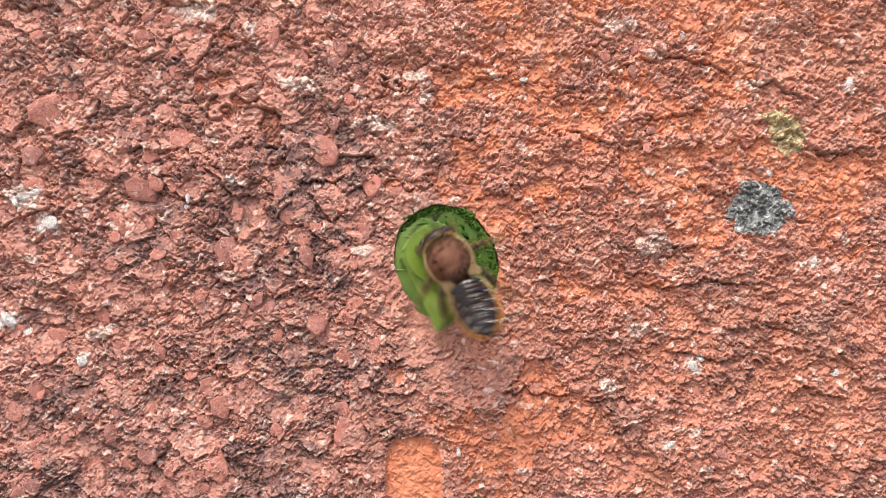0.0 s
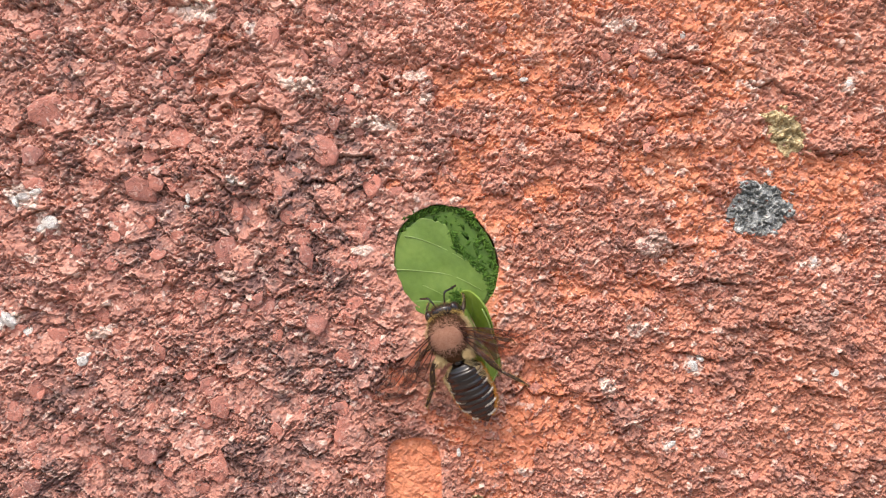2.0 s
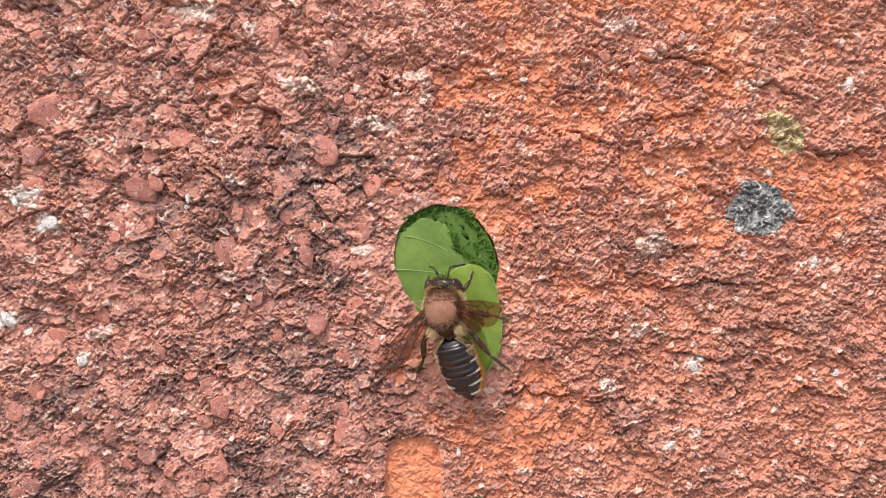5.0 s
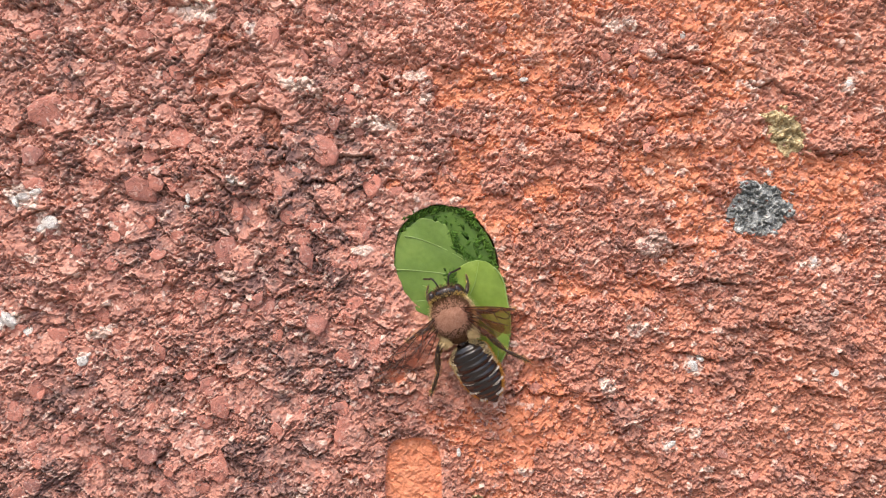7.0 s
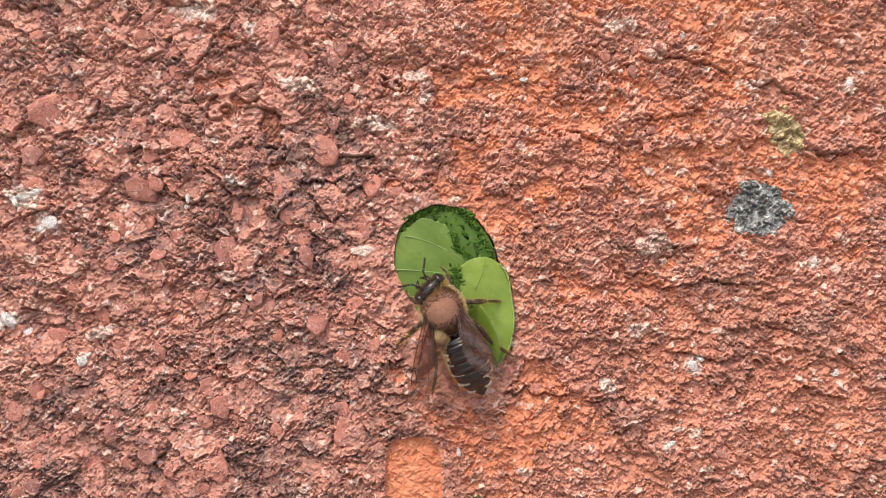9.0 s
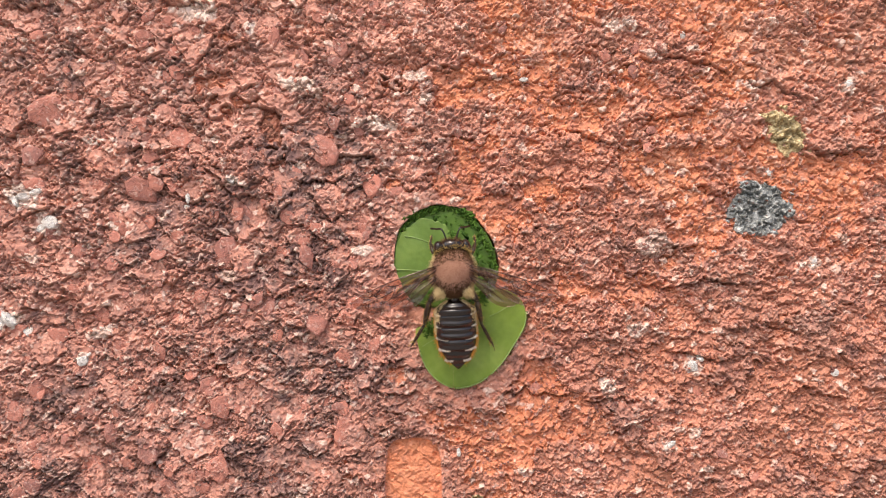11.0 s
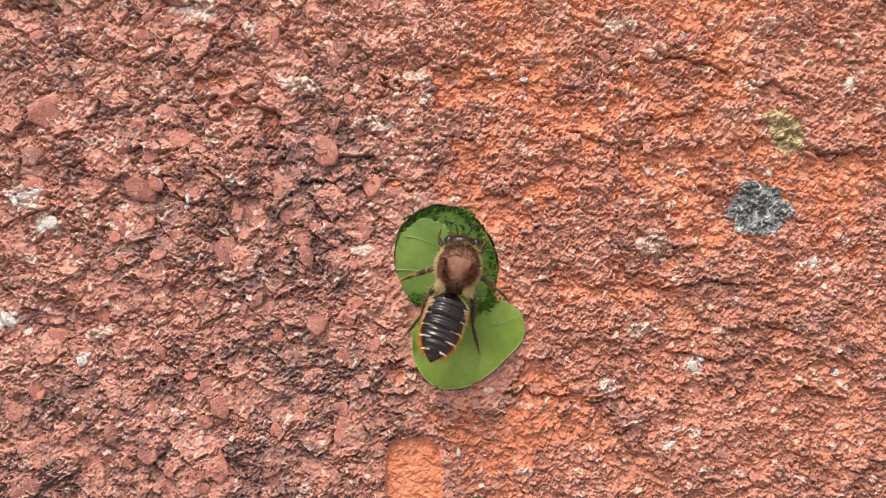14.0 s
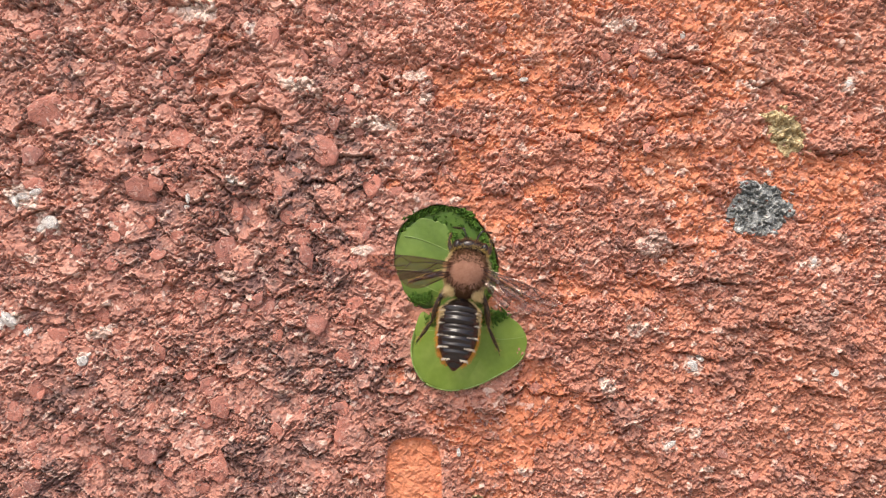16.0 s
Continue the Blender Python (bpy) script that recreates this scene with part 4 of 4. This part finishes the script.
def lay_grains():
    rng = np.random.default_rng(77)
    spots = [(250, 340, 27), (575, 262, 30), (400, 450, 29), (660, 330, 22), (545, 455, 20), (500, 402, 21), (395, 720, 22), (165, 818, 26), (85, 195, 36),
             (385, 828, 24), (22, 725, 28), (560, 570, 24), (470, 545, 22), (1135, 120, 20), (75, 680, 30), (265, 800, 22), (375, 685, 24), (320, 245, 22), (60, 275, 20)]
    while len(spots) < 300:
        x, y = rng.uniform(-20, 1590), rng.uniform(-20, 900)
        r = rng.uniform(6, 17)
        if rng.random() < (0.25 if x > 700 else 1.0) and math.hypot(x - 826, y - 604) > 130 and not surface(x, y)[1] and abs(math.hypot(x - 792, y - 470)) > 135:
            spots.append((x, y, r if x < 700 else r * 0.7))
    for x, y, r in spots:
        h = surface(x, y)[0]
        ob = new("grain", GRAINS[int(rng.integers(10))])
        ob.parent = brick_face
        s = r * PX
        m = leaf_frame(x, y, rng.uniform(0, 360), 0)
        m.translation = Vector(((x - 784) * PX, -h + 0.03 * s, ZC + (441 - y) * PX))
        ob.matrix_basis = m @ pose(0, 0, 0, rng.normal(0, 9), rng.normal(0, 9), 0) @ Matrix.Diagonal((s, s, s * 0.6, 1))
    whites = [data_of("white_grain", grain_mesh(200 + k), M_WHITE) for k in range(5)]
    for x, y, r in ((927, 142, 8), (1228, 650, 12), (1222, 660, 9), (1240, 636, 8), (50, 583, 13), (20, 566, 17), (4, 572, 13), (150, 637, 12), (158, 628, 6), (335, 352, 8), (330, 366, 7),
                    (1184, 788, 11), (1356, 298, 8), (1362, 306, 7), (1478, 660, 8), (1266, 447, 7), (811, 800, 8), (90, 394, 17), (76, 404, 11), (48, 350, 14), (68, 340, 11), (30, 356, 11),
                    (412, 318, 8), (1150, 262, 7), (1207, 64, 7), (1440, 462, 7), (1334, 372, 5), (1500, 150, 8)):
        ob = new("white_grain", whites[int(rng.integers(5))])
        ob.parent = brick_face
        s = r * PX
        m = leaf_frame(x, y, rng.uniform(0, 360), 0)
        m.translation = Vector(((x - 784) * PX, -surface(x, y)[0] - 0.1 * s, ZC + (441 - y) * PX))
        ob.matrix_basis = m @ pose(0, 0, 0, rng.normal(0, 14), rng.normal(0, 14), 0) @ Matrix.Diagonal((s, s * rng.uniform(0.6, 1.0), s, 1))
    verts, faces = [], []
    for _ in range(5200):
        x, y = rng.uniform(-20, 1590), rng.uniform(-20, 900)
        h, hole = surface(x, y)
        if hole or math.hypot(x - 792, y - 470) < 118 or math.hypot(x - 826, y - 604) < 120:
            continue
        s = rng.uniform(2.0, 5.5) * PX
        c = Vector(((x - 784) * PX, -h - s * 0.2, ZC + (441 - y) * PX))
        turn = Euler(rng.uniform(0, 6.28, 3).tolist()).to_matrix()
        i = len(verts)
        for k in range(6):
            d = Vector(((1, 0, 0), (-1, 0, 0), (0, 1, 0), (0, -1, 0), (0, 0, 1), (0, 0, -1))[k]) * s * rng.uniform(0.5, 1.2)
            verts.append(tuple(c + turn @ d))
        faces += [(i + a, i + b, i + e) for a, b, e in ((0, 2, 4), (2, 1, 4), (1, 3, 4), (3, 0, 4), (2, 0, 5), (1, 2, 5), (3, 1, 5), (0, 3, 5))]
    grit = part("grit", (verts, faces), M_GRIT, brick_face, "fine mineral grit stuck to the brick", smooth=False)
    tagged(grit, kind="stuff")


lay_grains()


# ---- what moves ----
def motions():
    # bee: seconds, thorax, abdomen tip, extra turn of the front body, height off the wall (mm), roll, wing mode
    B = [
        (0.0, 795, 460, 865, 590, -4, 5.0, 0, "f"), (0.1, 796, 435, 760, 566, 0, 5.0, 0, "f"), (0.2, 889, 550, 900, 752, 0, 4.0, 0, "f"),
        (0.3, 864, 542, 920, 733, 0, 3.8, 0, "f"), (0.4, 854, 545, 938, 688, 0, 3.6, 0, "f"), (0.5, 850, 547, 930, 712, 0, 3.6, 0, "f"),
        (0.6, 830, 572, 890, 722, 0, 3.6, 0, "f"), (0.7, 868, 596, 935, 757, 0, 3.6, 0, "f"), (0.8, 872, 590, 933, 751, 0, 3.6, 0, "f"),
        (0.9, 872, 582, 973, 720, 0, 3.6, 0, "f"), (1.0, 856, 574, 972, 708, 0, 3.6, 0, "f"), (1.1, 848, 576, 955, 692, 0, 3.6, 0, "f"),
        (1.2, 818, 584, 893, 711, 0, 3.6, 4, "f"), (1.3, 810, 588, 876, 731, 0, 3.6, -8, "s"), (1.5, 806, 587, 853, 722, 4, 3.6, -10, "s"),
        (1.8, 802, 593, 854, 733, 4, 3.6, -12, "s"), (2.0, 796, 595, 849, 737, 4, 3.6, -14, "s"), (2.2, 797, 591, 850, 728, 6, 3.6, -16, "s"),
        (2.5, 791, 583, 850, 728, 0, 3.6, -18, "s"), (2.8, 784, 572, 852, 707, 2, 3.6, -18, "s"), (3.0, 786, 562, 846, 703, 2, 3.6, -18, "s"),
        (3.5, 782, 558, 838, 712, 4, 3.6, -20, "s"), (3.8, 778, 556, 820, 705, 4, 3.6, -20, "s"), (4.0, 782, 545, 806, 694, 3, 3.6, -22, "s"),
        (4.2, 780, 545, 806, 696, 3, 3.6, -22, "s"), (6.3, 804, 558, 840, 701, 3, 3.6, -14, "s"), (6.5, 798, 550, 838, 699, 3, 3.6, -14, "s"),
        (6.8, 796, 550, 844, 697, 3, 3.6, -12, "s"), (7.0, 802, 562, 870, 707, 6, 3.6, -8, "s"), (7.2, 804, 558, 856, 703, 6, 3.6, -10, "s"),
        (7.5, 800, 558, 850, 703, 6, 3.6, -10, "s"), (7.6, 800, 558, 848, 703, 6, 3.6, -8, "s"), (7.7, 800, 540, 850, 695, 8, 3.6, 0, "s"),
        (7.8, 804, 546, 856, 695, 4, 3.5, 0, "r"), (8.0, 804, 556, 852, 695, 0, 3.4, 0, "r"), (8.2, 808, 564, 850, 705, 0, 3.4, 0, "r"),
        (8.5, 798, 562, 848, 705, -8, 3.4, 0, "r"), (8.6, 806, 554, 880, 687, -4, 3.4, 0, "r"), (8.8, 804, 521, 880, 650, -4, 3.4, 0, "r"),
        (8.95, 784, 546, 853, 690, -2, 3.6, 0, "h"), (9.03, 783, 550, 850, 692, -2, 3.6, 0, "h"), (9.1, 757, 590, 757, 735, 0, 3.8, 0, "h"), (9.2, 806, 474, 828, 650, 2, 4.0, 0, "h"),
        (10.0, 806, 500, 812, 672, 0, 4.0, 0, "s"), (10.7, 800, 490, 806, 662, 0, 4.0, 0, "s"), (11.3, 804, 476, 822, 640, 2, 4.2, 0, "s"),
        (11.4, 600, 580, 715, 680, 0, 9.0, 0, "f"), (11.5, 130, 570, 245, 665, 0, 16.0, 0, "f"), (11.6, -500, 470, -380, 560, 0, 24.0, 0, "f"),
        (11.7, -560, 700, -480, 820, 0, 26.0, 0, "f"), (11.8, 300, 1300, 330, 1450, 0, 26.0, 0, "f"), (11.9, 1150, 1150, 1190, 1290, 0, 22.0, 0, "f"),
        (12.0, 1218, 930, 1250, 1075, 0, 15.0, 0, "f"), (12.1, 1165, 722, 1204, 850, 0, 8.0, 0, "f"), (12.2, 888, 660, 886, 810, 0, 7.0, 0, "f"),
        (12.3, 780, 606, 764, 753, 0, 6.0, 0, "f"), (12.4, 814, 455, 804, 602, 0, 5.0, 0, "f"), (12.5, 793, 450, 757, 588, 0, 4.6, 0, "f"),
        (12.6, 760, 448, 735, 586, 0, 4.4, 0, "f"), (12.7, 794, 475, 784, 622, 0, 4.2, 0, "f"), (12.8, 804, 499, 768, 662, 0, 4.0, 0, "f"),
        (13.0, 808, 503, 775, 645, 2, 4.0, 0, "f"), (13.2, 804, 475, 770, 616, 2, 4.0, 0, "f"), (13.5, 804, 466, 782, 604, 2, 4.0, 0, "f"),
        (13.8, 810, 463, 790, 614, 0, 4.0, 0, "f"), (14.0, 811, 474, 762, 638, -6, 4.0, 0, "f"), (14.2, 816, 472, 780, 646, 0, 4.0, 0, "f"),
        (14.5, 814, 476, 795, 632, 0, 4.0, 0, "f"), (14.8, 808, 472, 786, 626, 0, 4.0, 0, "f"), (15.0, 808, 475, 780, 622, 0, 4.0, 0, "f"),
        (15.2, 812, 470, 778, 630, -2, 4.0, 0, "s"), (15.4, 812, 468, 788, 635, -2, 4.0, 0, "s"), (15.5, 778, 556, 780, 708, 0, 4.2, 0, "f"),
        (15.6, 806, 509, 788, 685, 0, 4.0, 0, "f"), (15.8, 810, 501, 786, 665, 0, 4.0, 0, "f"), (16.0, 826, 482, 802, 655, 2, 4.0, 0, "f"),
    ]
    body, tail, nod, wing_keys, tilts = [], [], [], [], []
    for t, tx, ty, ax, ay, extra, out, roll, mode in B:
        axis = math.atan2(tx - ax, ay - ty)               # clockwise from up
        turn = axis + radians(extra)
        out_m = out * MM
        c, s = math.cos(turn), math.sin(turn)
        face = Matrix(((c, s, 0, 0), (0, 0, -1, 0), (-s, c, 0, 0), (0, 0, 0, 1)))
        m = Matrix.Translation(spot(tx, ty, out_m)) @ face @ pose(0, 0, 0, 0, roll, 0)
        body.append((t, m))
        k = (DIST - out_m) / DIST * PX
        dx, du = (ax - tx) * k + s * 2.45 * MM, (ty - ay) * k + c * 2.45 * MM
        lx, ly = dx * c - du * s, dx * s + du * c
        bend = max(-0.7, min(0.7, math.atan2(lx, -ly)))
        reach = math.hypot(lx, ly) / (6.7 * MM)
        lift = min(0.9, math.acos(max(-1.0, min(1.0, reach))))
        tail.append((t, Matrix.Translation(bee_waist) @ Matrix.Rotation(bend, 4, "Z") @ Matrix.Rotation(-lift if mode == "f" else 0.5 * lift, 4, "X")))
        nod.append((t, Matrix.Translation(bee_neck) @ Matrix.Rotation(radians((-6 if 7.65 < t < 7.75 or 8.55 < t < 9.25 or 15.45 < t < 15.55 else -32) + 5 * math.sin(t * 7.3)), 4, "X") @ Matrix.Rotation(radians(6 * math.sin(t * 4.1) + (24 if 8.5 < t < 9.05 else 0)), 4, "Z")))
        wing_keys.append((t, mode))
        tilts.append((t, -math.degrees(axis)))
    walk(bee, body)
    walk(bee_abdomen, tail)
    walk(bee_head, nod)

    # wings: f beating, s spread and trembling, h half open, r folded over the back
    for wing, side, hind, root in bee_wings:
        rows, last = [], None
        for half in range(0, 32 * FPS + 1):
            n, t = half // 2, half / 2 / FPS
            mode = [m for k, m in wing_keys if k <= t + 1e-6][-1]
            if half % 2 and mode != "f":
                continue
            if mode == "f":
                mid = (-8 if side > 0 else 24) if t < 1.25 else (14 if side > 0 else 4)
                sweep, up = mid + 6 * hind + (0, 34, 0, -32)[half % 4], 26 + (0, 64, 0, -62)[half % 4]
            elif mode == "s":
                lean = float(np.interp(t, [q[0] for q in tilts], [q[1] for q in tilts]))    # the wings keep their place while the body turns
                sweep, up = (50 - lean + 3 * hind, 0) if side < 0 else (lean - (4 if t < 2.3 else 8) + 8 * hind, 34 if t < 2.3 else 46)
                if t > 7.65:
                    sweep, up = (30 if t < 9 else 20) + 8 * hind, 6
                up += 2 if n % 2 else -2
            elif mode == "h":
                sweep, up = (52 if side < 0 else 84) - 4 * hind, (1 if side < 0 else 8)
                if t > 9.06:
                    sweep = 46 if t < 9.15 else 30
            else:
                sweep, up = (81 if side < 0 else 96) - 2 * hind, 14 - 5 * hind + 1.5 * side
            if last is not None and mode == last and mode in "hr" and n % 6 and n != 16 * FPS:
                continue
            last = mode
            tw = Matrix.Rotation(-side * radians(sweep), 4, "Z") @ Matrix.Rotation(-side * radians(up), 4, "Y")
            rows.append((t, Matrix.Translation(Vector(root) * MM) @ tw))
        walk(wing, rows)
    for i, (leg, side, root) in enumerate(bee_legs):
        rows = [(t, Matrix.Translation(Vector(root) * MM) @ pose(0, 0, 0, 0, 0, 9 * math.sin(t * (5.1 + i * 0.7) + i * 2.0))) for t in [k * 0.2 for k in range(81)]]
        walk(leg, rows)

    # the carried leaf: seconds, centre, anticlockwise turn, height off the wall (mm), fold of its left and right sides
    L = [
        (0.0, 766, 494, 26, 2.2, 160, 160), (0.1, 786, 500, -10, 2.0, 160, 160), (0.2, 880, 621, 6, 1.4, 162, 162), (0.3, 873, 611, 14, 1.4, 162, 162),
        (0.5, 862, 604, 27, 1.3, 162, 162), (0.7, 878, 653, 22, 1.3, 162, 162), (1.0, 885, 626, 40, 1.3, 162, 162), (1.2, 830, 627, 30, 1.3, 162, 160),
        (1.5, 830, 632, 24, 1.2, 162, 130), (2.0, 824, 614, 28, 1.1, 162, 68), (2.5, 818, 604, 30, 1.0, 162, 52), (3.0, 815, 594, 34, 1.0, 162, 36),
        (3.5, 815, 586, 38, 0.9, 162, 20), (4.0, 817, 580, 40, 0.8, 162, 12), (4.2, 817, 580, 40, 0.8, 162, 12), (6.3, 832, 577, 42, 0.8, 162, 8),
        (7.0, 836, 573, 42, 0.8, 162, 8), (7.6, 840, 569, 44, 0.8, 162, 6), (7.8, 844, 562, 46, 0.8, 160, 2), (8.5, 848, 562, 46, 0.8, 160, 0),
        (8.8, 846, 564, 44, 0.8, 160, 0), (9.0, 842, 566, 40, 0.8, 150, 0), (9.1, 832, 578, 20, 0.8, 85, 0), (9.2, 834, 602, -2, 0.8, 4, 0),
        (10.2, 835, 602, 0, 0.7, 4, 0), (11.3, 835, 601, 0, 0.7, 4, 0), (12.4, 835, 601, 0, 0.7, 4, 0), (13.0, 834, 603, -2, 0.7, 4, 0),
        (13.5, 830, 606, -6, 0.7, 4, 0), (14.0, 824, 609, -14, 0.7, 0, 0), (14.5, 825, 611, -14, 0.7, 0, 0), (15.0, 824, 611, -16, 0.7, 0, 0),
        (15.4, 822, 612, -24, 0.7, 0, 0), (15.6, 822, 614, -24, 0.7, 0, 0), (16.0, 822, 619, -30, 0.7, 0, 0),
    ]
    walk(leaf_piece, [(row[0], leaf_frame(row[1], row[2], row[3], row[4] * MM)) for row in L])
    for piece, hinge in leaf_slices:
        sgn, col = (1, 5) if hinge < 0 else (-1, 6)
        walk(piece, [(row[0], pose(hinge * MM, 0, 0, 0, sgn * row[col], 0)) for row in L])
    down = -78 * PX
    walk(plug_flap, [(0, pose(0, down, 0)), (9.3, pose(0, down, 0)), (10.0, pose(0, down + 0.5 * MM, -0.2 * MM, -70)), (10.6, pose(0, down + 1.4 * MM, -1.4 * MM, -140)), (16.0, pose(0, down + 1.4 * MM, -1.4 * MM, -140))])
    walk(leaf_shred, [(0, leaf_frame(786, 556, -10, 0.0)), (9.3, leaf_frame(786, 556, -10, 0.0)), (10.6, leaf_frame(742, 529, 6, 0.0)), (16.0, leaf_frame(742, 529, 6, 0.0))])


motions()
